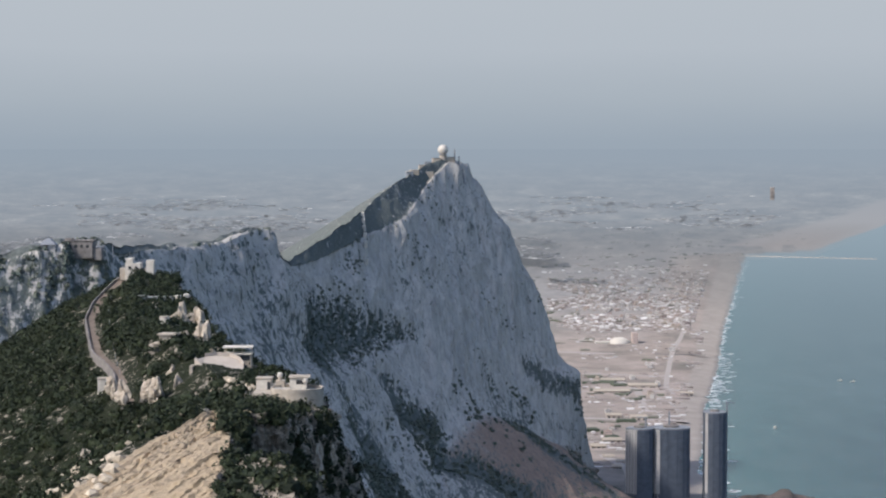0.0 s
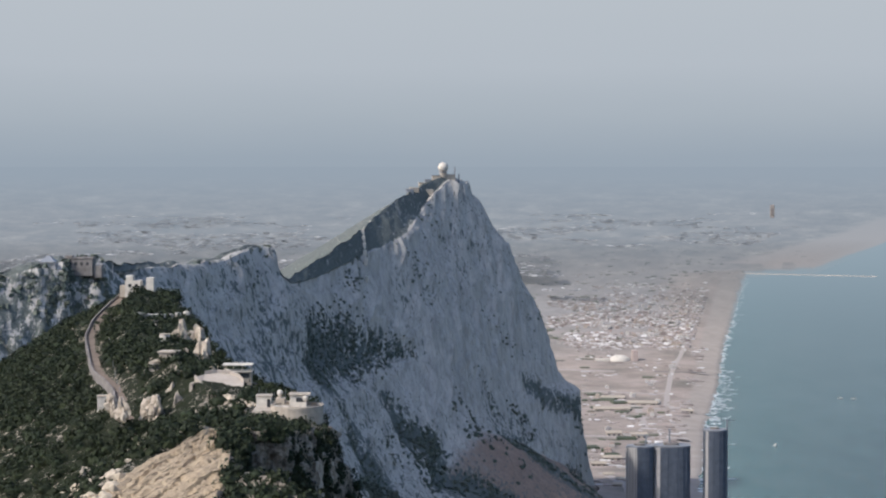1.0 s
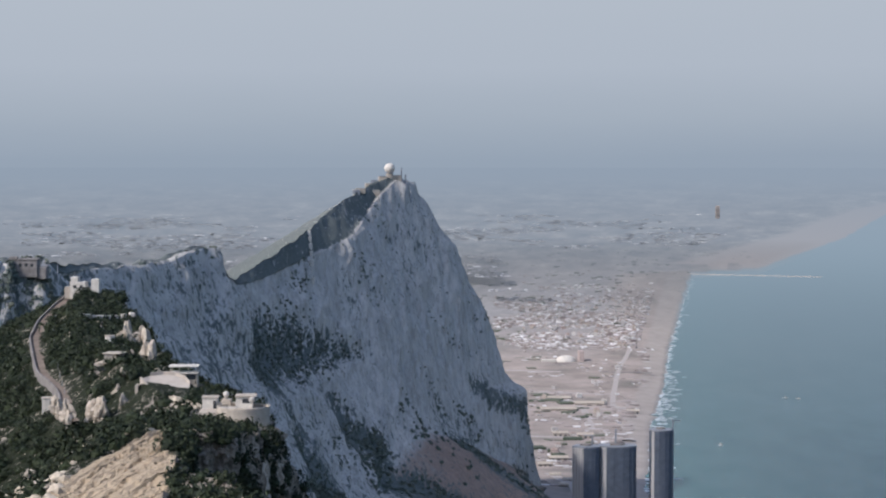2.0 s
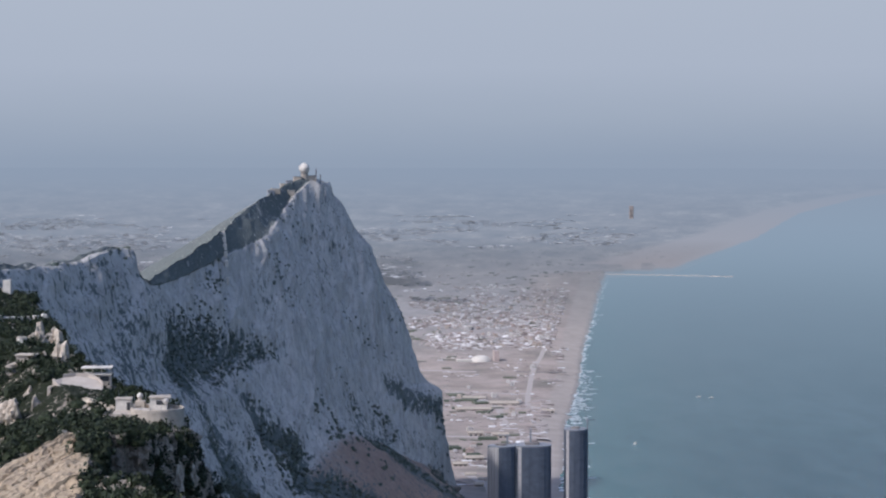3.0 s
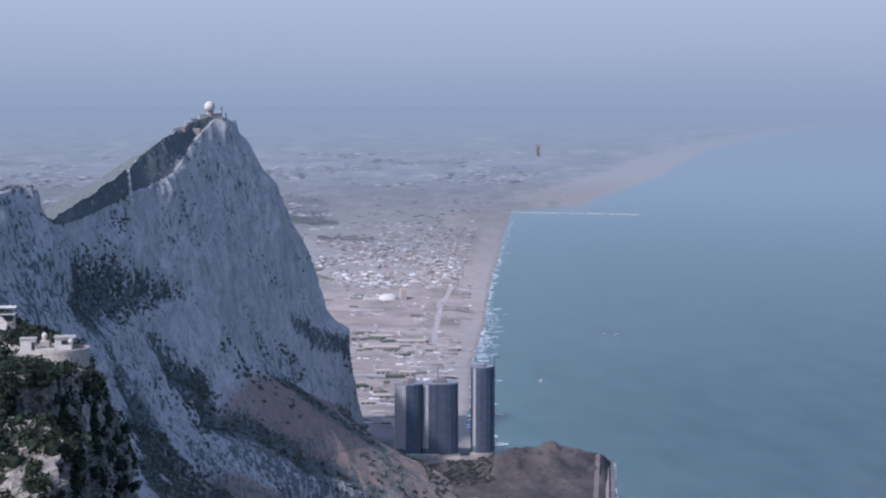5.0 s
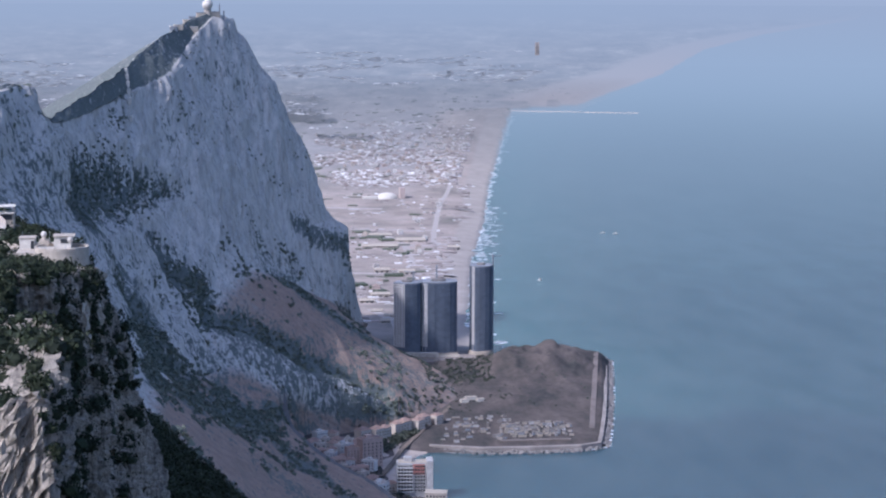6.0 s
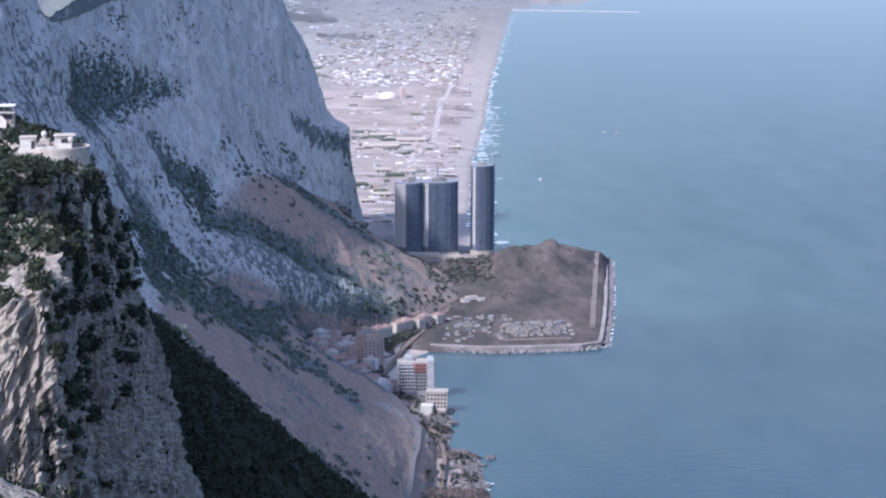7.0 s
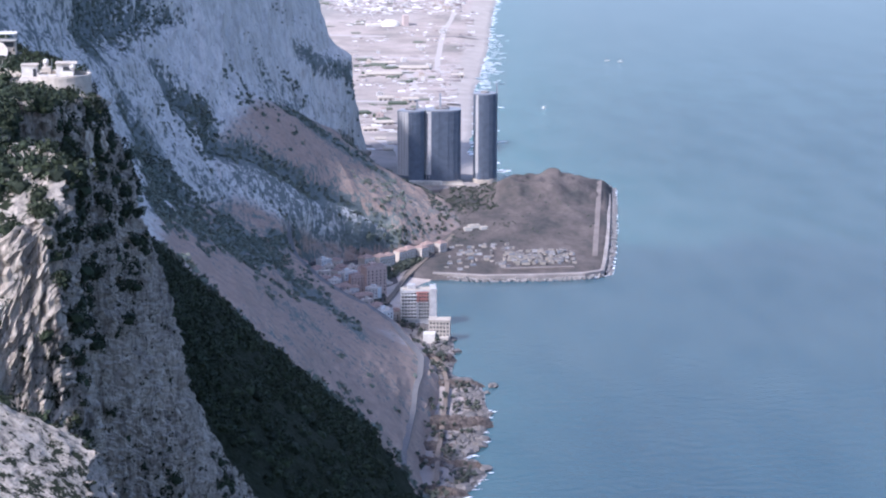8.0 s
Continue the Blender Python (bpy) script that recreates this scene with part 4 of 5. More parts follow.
for k in range(3):
    b = thing("deck_beam", (230, 2214 - k * 2, 9 + k * 2.2), -8, "long pale concrete deck beam beside the towers", "beam", "deck beams")
    part("span", box(-16, 34, -0.8, 0.8, -0.7, 0.7, bevel=0.1), WHITE, b)
    for q in range(6):
        part("post", box(-15 + q * 9, -14.2 + q * 9, -0.5, 0.5, -12, -0.6), CONCRETE, b)


# ---- reclaimed land ----
def lump_sheet(name, x0, x1, y0, y1, n, m, height, material, label, category, **attrs):
    xs, ys = np.linspace(x0, x1, n), np.linspace(y0, y1, m)
    v = [(x, y, height(x, y)) for y in ys for x in xs]
    return tagged(new(name, mesh(name, v, grid_faces(m, n), material, True)), label, category, kind="structure")


def east_edge(y):
    return 374 + (465 - 374) * (y - 1788) / (2212 - 1788)


def mound_z(u, y):
    w = (y - 1762) / (2216 - 1762)
    n1 = noise.fractal((u * 6, w * 8, 2.0), 1.0, 2.0, 5)
    h = 5.0 + 1.6 * n1 * min(1, u * 6)
    hill = math.exp(-((w - 0.86) / 0.16) ** 2) * math.exp(-((u - 0.64) / 0.30) ** 2)
    h += 25 * hill * (1 + 0.35 * n1) + 5 * math.exp(-((w - 0.5) / 0.16) ** 2) * math.exp(-((u - 0.5) / 0.4) ** 2)
    rim = min(1 - u, w, 1 - w)
    return h * min(1.0, rim * 18 + 0.12) - (6 if rim <= 0 else 0)


v = []
NU, NW = 90, 120
for k in range(NW):
    w = k / (NW - 1)
    y = 1762 + w * 454
    xl = max(190 + 150 * min(1, w * 1.15) - 20, 0) if w < 0.12 else line(TOE, y)[0] - 4
    xr = east_edge(y) + 6 - (18 * max(0, 1 - w * 12))
    for i in range(NU):
        u = i / (NU - 1)
        v.append((xl + (xr - xl) * u, y, mound_z(u, y)))


def earth_material():
    m, n, l, b = mat("stony_fill", 0.95, 0.1)
    a = noise_node(n, l, (1, 0.45, 0.6), 0.03, 7, 0.72)
    c = ramp(n, l, a, [(0.34, (0.055, 0.055, 0.052)), (0.5, (0.105, 0.089, 0.08)), (0.68, (0.165, 0.135, 0.12))])
    c = mix(n, l, 0.6, c, ramp(n, l, noise_node(n, l, (1, 1, 1), 0.15, 5, 0.7), [(0.3, grey(0.55)), (0.7, grey(1))]), "MULTIPLY")
    l.new(c, b.inputs["Base Color"])
    bump(n, l, b, a, 0.6, 3.0)
    return m


FILL = earth_material()
tagged(new("ground_fill", mesh("ground_fill", v, grid_faces(NW, NU), FILL, True)), "brown stony reclaimed land with a low spoil mound", "ground", kind="structure")


TRACK = plain("dirt_track", (0.185, 0.155, 0.138), 0.95, 0.1, 0.25, 0.06)
SEAWALL = plain("sea_wall_concrete", (0.27, 0.235, 0.21), 0.9, 0.15, 0.3, 0.08)


def sea_wall(pts, label):
    w = thing("sea_wall", (0, 0, 0), 0, label, "sea wall")
    for (x0, y0), (x1, y1) in zip(pts, pts[1:]):
        L = math.hypot(x1 - x0, y1 - y0)
        a = math.atan2(y1 - y0, x1 - x0)
        s = part("crown", box(-L / 2 - 1, L / 2 + 1, -2.2, 2.2, -3, 5.2, bevel=0.6), SEAWALL, w, "worn concrete crown")
        s.matrix_local = pose((x0 + x1) / 2, (y0 + y1) / 2, 0, 0, 0, math.degrees(a))
    return w


WALL = [(205, 1778), (236, 1768), (252, 1762), (300, 1760), (348, 1762), (368, 1772), (377, 1806), (397, 1890), (421, 2000), (444, 2110), (463, 2205), (455, 2216), (424, 2226)]
sea_wall(WALL, "pale concrete sea wall around the reclaimed land")


def stones(name, label, places, size, material, seed, sides=1):
    """Broken stones heaped along a line, joined as one mass."""
    rnd = random.Random(seed)
    tpl = bmesh.new()
    bmesh.ops.create_icosphere(tpl, subdivisions=sides, radius=1)
    tv = np.array([v.co[:] for v in tpl.verts])
    tf = np.array([[v.index for v in f.verts] for f in tpl.faces])
    tpl.free()
    V, Fc = [], []
    for x, y, z in places:
        s = size * rnd.uniform(0.5, 1.5)
        jit = np.array([[rnd.uniform(0.7, 1.25)] for _ in tv])
        m = np.array(Euler((rnd.random() * 6, rnd.random() * 6, rnd.random() * 6)).to_matrix())
        V.append((tv * jit) @ m.T * s * np.array([1, 1, 0.75]) + np.array([x, y, z]))
        Fc.append(tf + len(tv) * (len(V) - 1))
    return tagged(new(name, mesh(name, np.concatenate(V), np.concatenate(Fc), material)), label, "rocks", kind="stuff")


WETROCK = plain("wet_dark_rock", (0.13, 0.115, 0.105), 0.8, 0.3, 0.4, 0.2)
rnd = random.Random(5)
places = []
for (x0, y0), (x1, y1) in zip(WALL, WALL[1:]):
    L = math.hypot(x1 - x0, y1 - y0)
    nx, ny = (y1 - y0) / L, -(x1 - x0) / L
    for k in range(int(L * 1.3)):
        w, o = rnd.random(), rnd.uniform(3, 9)
        places.append((x0 + (x1 - x0) * w + nx * o, y0 + (y1 - y0) * w + ny * o, 3.0 - o * 0.4))
stones("rock_armour", "grey broken rock armour along the sea wall", places, 1.7, RUBBLE, 3)
places = []
for k in range(1500):
    y = rnd.uniform(1130, 1600)
    o = abs(rnd.gauss(0, 1))
    x = coast_x(y) - 1 - o * 11
    places.append((x, y, max(0.0, 0.2 + o * 1.5)))
stones("shore_rocks", "dark jagged rocks along the wet shore", places, 1.5, WETROCK, 4)
for k in range(70):
    y = rnd.uniform(1150, 1590)
    x = coast_x(y) + rnd.uniform(-16, 3) + (10 if 0.2 < noise.noise((y * 0.02, 3.0, 0.0)) else 0)
    s = rnd.uniform(2, 5.5)
    bm = bmesh.new()
    bmesh.ops.create_icosphere(bm, subdivisions=2, radius=1)
    for q in bm.verts:
        d = 1 + 0.55 * noise.fractal(q.co * 1.4 + Vector((k * 7.1, 0, 0)), 1.0, 2.0, 3)
        q.co = Vector((q.co.x * d * s, q.co.y * d * s * rnd.uniform(0.9, 1.1), q.co.z * d * s * 0.55))
    b = part("boulder", bm, WETROCK)
    b.matrix_world = pose(x, y, 0.6, 0, 0, rnd.uniform(0, 360))
    tagged(b, "dark jagged boulder at the wet shoreline", "boulder", "shore boulders")


# ---- headlands ----
SHORE = rock_material("shore_rock", 1.6, (0.165, 0.128, 0.108), (0.05, 0.044, 0.042), (0.06, 0.065, 0.045), 0.9)


def headland(x, y, length, width, height, turn, seed):
    """A low craggy point of rock reaching out into the sea; its tip is at x, y."""
    n, m = 46, 36
    vs = []
    for i in range(n):
        u = i / (n - 1)
        wide = width * (0.30 + 0.70 * (1 - u) ** 0.7)
        for j in range(m):
            w = 2 * j / (m - 1) - 1
            px, py = -length * (1 - u), wide * w * 0.5
            c = noise.ridged_multi_fractal((px * 0.10 + seed, py * 0.10, seed * 1.7), 0.8, 2.2, 5, 1.0, 2.0)
            side = max(0.0, 1 - abs(w) ** 3) * min(1.0, (1 - u) * 5)
            e = 2.5 * noise.fractal((px * 0.15, py * 0.15, seed + 4.0), 1.0, 2.0, 3)
            vs.append((px + e, py + e * 0.6, -2.0 + side * (height * (0.35 + 0.45 * c) * (0.55 + 0.45 * (1 - u)) + 2.2)))
    ob = new("headland", mesh("headland", vs, grid_faces(n, m), SHORE, False))
    ob.matrix_world = pose(x, y, 0, 0, 0, turn)
    tagged(ob, "brown jagged rock headland at the sea edge", "headland", "headlands")


for q in ((192, 1486, 36, 34, 8, -8, 1.0), (206, 1412, 46, 18, 6, -4, 2.0), (176, 1440, 30, 26, 6, 6, 7.0), (200, 1318, 62, 44, 8, 6, 3.0), (184, 1220, 56, 20, 6, -12, 4.0), (168, 1262, 46, 30, 7, -6, 5.0), (160, 1168, 40, 26, 7, -10, 6.0)):
    headland(*q)


# ---- houses ----
def house(name, w, d, h, wall, roof, style, label, windows=True):
    """A house with its roof and windows, at the origin, for copying."""
    t = thing(name, (0, 0, -500), 0, label, "house")
    body = part("wall", box(-w / 2, w / 2, -d / 2, d / 2, -4, h, bevel=0.1), wall, t)
    if style == "hip":
        bm = bmesh.new()
        a, b, r = w / 2 + 0.5, d / 2 + 0.5, max(1.6, min(w, d) * 0.28)
        k = max(0.0, a - b)
        vs = [bm.verts.new(p) for p in ((-a, -b, h), (a, -b, h), (a, b, h), (-a, b, h), (-k, 0, h + r), (k + 0.01, 0, h + r))]
        for f in ((0, 1, 5, 4), (1, 2, 5), (2, 3, 4, 5), (3, 0, 4), (3, 2, 1, 0)):
            bm.faces.new([vs[i] for i in f])
        part("roof", bm, roof, t)
    else:
        part("roof", box(-w / 2 + 0.4, w / 2 - 0.4, -d / 2 + 0.4, d / 2 - 0.4, h - 0.2, h + 0.25), roof, t)
        part("parapet", box(-w / 2 - 0.15, w / 2 + 0.15, -d / 2 - 0.15, -d / 2 + 0.3, h - 0.3, h + 0.9), wall, t)
        part("stair_head", box(-w * 0.2, w * 0.15, 0, d * 0.3, h, h + 2.3), wall, t)
    if windows:
        win = None
        floors, cols = max(1, int(h / 3.1)), max(2, int(w / 3.5))
        for fl in range(floors):
            for c in range(cols):
                m = Matrix.Translation((-w / 2 + (c + 0.5) * w / cols, -d / 2, 1.7 + fl * 3.0))
                if win is None:
                    win = part("window", box(-0.65, 0.65, -0.06, 0.1, -0.75, 0.75), DARK, body)
                    win.matrix_local = m
                else:
                    again(win, m, body)
    return t


TOWNWHITE = plain("town_white", (0.48, 0.45, 0.42), 0.85, 0.15, 0.12, 0.3)
KINDS = [house("house", 9, 9, 6, TOWNWHITE, TILE, "hip", "white two-storey house with a terracotta roof"),
         house("house", 11, 10, 9, CREAM, TILE, "hip", "cream three-storey house with a terracotta roof"),
         house("house", 12, 9, 6.5, PINK, TILE, "hip", "pink house with a terracotta roof"),
         house("house", 14, 10, 10, TOWNWHITE, CONCRETE, "flat", "white flat-roofed apartment house"),
         house("house", 10, 8, 7, CREAM, CONCRETE, "flat", "cream flat-roofed house in the town")]


def put(src, x, y, z, turn, scale=1.0, group=""):
    o = copy_thing(src, pose(x, y, z, 0, 0, turn))
    o.matrix_basis = pose(x, y, z, 0, 0, turn) @ Matrix.Diagonal((scale, scale, scale, 1))
    if group:
        o["group"] = group
    return o


VWHITE = plain("village_white", (0.58, 0.55, 0.52), 0.85, 0.15, 0.1, 0.3)
VCREAM = plain("village_cream", (0.48, 0.41, 0.35), 0.85, 0.15, 0.12, 0.3)
VPINK = plain("village_pink", (0.44, 0.32, 0.275), 0.85, 0.15, 0.12, 0.3)
VTILE = plain("village_tiles", (0.29, 0.20, 0.165), 0.85, 0.15, 0.25, 0.4)
VKINDS = [house("house", 9, 9, 6, VWHITE, VTILE, "hip", "white two-storey village house with terracotta roof"),
          house("house", 11, 10, 9, VCREAM, VTILE, "hip", "cream three-storey village house with terracotta roof"),
          house("house", 12, 9, 6.5, VPINK, VTILE, "hip", "pink village house with a terracotta roof"),
          house("house", 14, 10, 10, VWHITE, VCREAM, "flat", "white flat-roofed apartment house by the cove"),
          house("house", 10, 8, 7, VCREAM, VCREAM, "flat", "cream flat-roofed house by the cove")]


# village by the cove
def village_z(x):
    return max(4.0, 5 + (150 - x) * 0.14)


vv = []
vy = np.linspace(1585, 1805, 40)
for y in vy:
    a, b = line(TOE, y)[0] - 12, min(coast_x(y) - 14, 168)
    for i in range(24):
        x = a + (b - a) * i / 23
        vv.append((x, y, village_z(x) - 0.4 + 0.5 * noise.noise((x * 0.1, y * 0.1, 0.0))))
tagged(new("ground_village", mesh("ground_village", vv, grid_faces(40, 24), FILL, True)), "brown sloping ground under the village", "ground", kind="structure")
rnd = random.Random(11)
VILLAGE = [(80, 1768), (92, 1752), (104, 1762), (116, 1768), (98, 1735), (110, 1742), (122, 1750), (108, 1720), (119, 1728), (132, 1738), (106, 1703), (117, 1707), (128, 1716), (140, 1728),
           (112, 1685), (122, 1689), (131, 1664), (114, 1664), (122, 1652), (130, 1642), (137, 1625), (146, 1620), (152, 1608), (142, 1606), (135, 1612), (150, 1745), (146, 1760), (100, 1778), (88, 1740), (97, 1716), (96, 1696), (104, 1676), (108, 1650), (118, 1636), (127, 1622), (134, 1750), (126, 1770), (112, 1782), (139, 1682), (128, 1600), (140, 1592), (136, 1770)]
for k, (x, y) in enumerate(VILLAGE):
    z = village_z(x)
    put(VKINDS[(k * 7 + k // 3) % 5], x, y, z, rnd.uniform(-35, 35), rnd.uniform(0.75, 1.05), "village houses")
flat_block = house("apartment_block", 20, 13, 24, VPINK, VTILE, "flat", "tall pink apartment block in the village")
flat_block["category"] = "apartment block"
put(flat_block, 141, 1702, 7, 20)
put(flat_block, 126, 1700, 6, 12, 0.72)
terrace = house("terrace_row", 13, 11, 9, VCREAM, VTILE, "hip", "cream stepped terrace row under the cliff")
terrace["category"] = "terrace"
for k in range(8):
    put(terrace, 142 + k * 11 + 3 * (k % 2), 1796 + k * 11 - 4 * (k % 3), 9 - k * 0.3, 34 + 7 * (k % 3), 0.95 - 0.05 * (k % 4), "terrace rows")


def hotel():
    t = thing("hotel", (171, 1604, 6), -4, "white nine-storey seaside hotel with red panels", "hotel")
    body = part("wall", box(-15, 15, -7, 7, -4, 26, bevel=0.15), LITE, t)
    part("roof", box(-14, 14, -6, 6, 25.8, 26.4), CONCRETE, t)
    part("lift_house", box(-9, -2, -3, 4, 26, 30, bevel=0.1), LITE, t)
    part("red_panel", box(-1.5, 9, -7.35, -6.9, 16, 25), RED, body, "red facade panel")
    win = bal = None
    for fl in range(8):
        for c in range(5):
            m = Matrix.Translation((-13 + c * 2.6, -7, 2.2 + fl * 3.0))
            win = again(win, m, body) if win else part("window", box(-0.8, 0.8, -0.12, 0.1, -0.9, 0.7), DARK, body)
            win.matrix_local = m
        m = Matrix.Translation((-7.8, -7.9, 0.9 + fl * 3.0))
        bal = again(bal, m, t) if bal else part("balcony", box(-7, 6.8, -0.9, 0.9, -0.6, 0.5, bevel=0.05), LITE, t)
        bal.matrix_local = m
        for c in range(4):
            m = Matrix.Translation((1.5 + c * 2.3, -7.4, 2.2 + fl * 3.0))
            win = again(win, m, body)
            win.matrix_local = m
    for c in range(5):
        part("pier", box(0.2 + c * 2.3, 0.7 + c * 2.3, -7.6, -6.9, 0, 16), LITE, t)
    part("east_wing", box(10.5, 16, -9, 8, -4, 28, bevel=0.1), LITE, t)


hotel()
t = thing("hotel_annex", (184, 1552, 3), -10, "cream lower hotel block above the rocks", "hotel")
body = part("wall", box(-9, 9, -6, 6, -4, 15, bevel=0.1), CREAM, t)
part("roof", box(-9.3, 9.3, -6.3, 6.3, 15, 15.5), CONCRETE, t)
for fl in range(4):
    for c in range(6):
        part("window", box(-7.8 + c * 2.8, -6.2 + c * 2.8, -6.08, -5.9, 1.6 + fl * 3.4, 3.4 + fl * 3.4), DARK, body)
part("terrace", box(-11, 8, -14, -6, -4, 2, bevel=0.1), CREAM, t)
part("lower_wing", box(-13, -3, -16, -6, -4, 6, bevel=0.1), WHITE, t)

# roads
ribbon("road", [(62, 1762), (72, 1700), (86, 1659), (121, 1590), (144, 1547), (151, 1509), (157, 1450), (149, 1390), (140, 1340), (133, 1290), (118, 1205), (110, 1120), (106, 1000)],
       6.0, ASPHALT, 0.9, "narrow grey coast road with pale wall", "road", FAR_TREE, (1, 0.5, 0.8, PATH))
ribbon("lane", [(166, 1500, 5.5), (176, 1460, 4.6), (172, 1400, 4.6), (164, 1350, 4.6), (156, 1300, 4.6), (146, 1240, 4.6), (138, 1180, 4.6)], 3.4, PATH, 0.3, "sandy lane along the shore", "road")
ribbon("lane", [(146, 1655, 6.2), (160, 1700, 5.6), (176, 1760, 5.5), (205, 1840, 5.6), (240, 1930, 5.6), (268, 2010, 5.6), (275, 2100, 5.6), (262, 2190, 5.6)], 4.5, PATH, 0.2, "grey road behind the cove and fill", "road")
def on_fill(x, y):
    xl = line(TOE, y)[0] - 4
    return (x, y, mound_z((x - xl) / (east_edge(y) + 6 - xl), y))


ribbon("track", [on_fill(east_edge(y) - 11, y) for y in np.linspace(1830, 2185, 24)], 5.5, TRACK, 0.7, "pale dirt track behind the sea wall", "road")
ribbon("track", [on_fill(x, 1784) for x in np.linspace(270, 345, 12)], 6.0, TRACK, 0.6, "pale dirt track behind the sea wall", "road")
lump_sheet("beach_sand", 128, 200, 1640, 1775, 24, 30, lambda x, y: 3.0 + 0.06 * (170 - x) - max(0, (x - coast_x(y))) * 0.5, plain("beach_sand", (0.44, 0.36, 0.30), 0.95, 0.1, 0.12, 0.2), "pale sand of the small cove", "beach")

# yard: sheds, blocks and parked boats on the fill
rnd = random.Random(21)
SHEDS = [CONCRETE, RUBBLE, LITE, CREAM, STEEL]
shed_mesh = []
for k, m in enumerate(SHEDS):
    shed_mesh.append(part("body", box(-3.2, 3.2, -1.4, 1.4, -1, 2.7, bevel=0.08), m))
    shed_mesh[-1].location = (0, 0, -600)
lid_mesh = part("lid", box(-3.3, 3.3, -1.5, 1.5, 2.7, 2.9), RUBBLE)
lid_mesh.location = (0, 0, -600)
for k in range(230):
    if k < 150:
        x, y = rnd.uniform(280, 346), rnd.uniform(1797, 1858)
        x += (y - 1797) * 0.16
    else:
        x, y = rnd.uniform(215, 282), rnd.uniform(1785, 1890)
        x += (y - 1785) * 0.2
    sc = rnd.uniform(0.45, 0.85)
    y = round(y / 8) * 8 + rnd.uniform(-0.8, 0.8)
    c = thing("storage_container", (x, y, 5.6), rnd.choice((2, 2, 92)) + rnd.uniform(-4, 4), "pale weathered storage container in the yard", "container", "yard containers")
    c.scale = (sc, sc, sc)
    o = again(shed_mesh[rnd.choice((0, 0, 1, 2, 3, 4))], Matrix.Identity(4), c)
    again(lid_mesh, Matrix.Identity(4), o)
for o in shed_mesh + [lid_mesh]:
    bpy.data.objects.remove(o)
for x, y, w in ((270, 1972, 12), (279, 1962, 7), (262, 1960, 8)):
    t = thing("site_office", (x, y, 6), 10, "low white site office on the fill", "hut", "site offices")
    part("body", box(-w / 2, w / 2, -3, 3, -2, 3.6, bevel=0.1), WHITE, t)
    part("roof", box(-w / 2 - 0.3, w / 2 + 0.3, -3.3, 3.3, 3.6, 3.9), CONCRETE, t)

# ---- town on the plain ----
def far_place(x, y, z=3.5):
    s = float(shrink(np.array(x), np.array(y)))
    return x * s, y * s, EYE + (z * min(12.0, max(1.0, y / 1700)) - EYE) * s, s


rnd = random.Random(33)


def west_limit(y):
    return 190 + (y - 2360) * 0.055


count = 0
while count < 230:
    y = rnd.uniform(4300, 5800) if rnd.random() < 0.93 else rnd.uniform(2700, 4000)
    x = rnd.uniform(west_limit(y), coast_x(y) - 90)
    px, py, pz, s = far_place(x, y)
    put(KINDS[rnd.choice((0, 0, 1, 2, 3, 3, 3, 4))], px, py, pz, rnd.choice((0, 0, 90)) + rnd.uniform(-12, 12), s * rnd.uniform(0.55, 0.95), "town houses")
    count += 1
for k in KINDS + [flat_block, terrace]:
    for o in list(k.children_recursive) + [k]:
        bpy.data.objects.remove(o)


def mass(name, label, category, material, places, level=None):
    """Many far blocks as one mass; each place is x, y, width, depth, height, turn."""
    V, Fc = [], []
    c = np.array([(-1, -1, 0), (1, -1, 0), (1, 1, 0), (-1, 1, 0), (-1, -1, 1), (1, -1, 1), (1, 1, 1), (-1, 1, 1)], float)
    q = np.array([(4, 5, 6, 7), (0, 1, 5, 4), (1, 2, 6, 5), (2, 3, 7, 6), (3, 0, 4, 7)])
    for k, (x, y, w, d, h, a) in enumerate(places):
        px, py, pz, s = far_place(x, y, 2.5)
        if level:
            pz = EYE + (level - EYE) * s
        p = c * np.array([w / 2, d / 2, h]) * s
        ca, sa = math.cos(a), math.sin(a)
        V.append(np.stack([px + p[:, 0] * ca - p[:, 1] * sa, py + p[:, 0] * sa + p[:, 1] * ca, pz + p[:, 2]], -1))
        Fc.append(q + 8 * k)
    return tagged(new(name, mesh(name, np.concatenate(V), np.concatenate(Fc), material)), label, category, kind="stuff")


def island_material(name, stops):
    m, n, l, b = mat(name, 0.85, 0.15)
    g = n.new("ShaderNodeNewGeometry")
    l.new(ramp(n, l, g.outputs["Random Per Island"], stops), b.inputs["Base Color"])
    return m


TOWN = island_material("town_walls", [(0.0, (0.20, 0.165, 0.15)), (0.35, (0.32, 0.275, 0.25)), (0.65, (0.40, 0.36, 0.335)), (0.82, (0.52, 0.49, 0.47)), (1.0, (0.82, 0.80, 0.78))])
SUBURB = island_material("suburb_walls", [(0.0, (0.22, 0.225, 0.23)), (0.5, (0.29, 0.29, 0.295)), (0.8, (0.48, 0.478, 0.48)), (1.0, (0.85, 0.845, 0.84))])
GROVE = island_material("town_trees", [(0.0, (0.07, 0.085, 0.06)), (1.0, (0.14, 0.145, 0.11))])
pl = []
for k in range(5200):
    y = 4280 + abs(rnd.gauss(0, 1)) * 1100
    x = rnd.uniform(west_limit(y) - 60 if y < 6500 else -0.25 * y, coast_x(y) - 75 * max(1, y / 4400))
    if noise.noise((x * 0.006, y * 0.0035, 1.0)) + 0.5 * noise.noise((x * 0.015, y * 0.009, 4.0)) < -0.08:
        continue
    pl.append((x, y, rnd.uniform(5, 14), rnd.uniform(8, 20), rnd.uniform(2.5, 7), rnd.uniform(-0.3, 0.3)))
mass("distant_town", "dense distant town of pale and pink houses", "town", TOWN, pl)
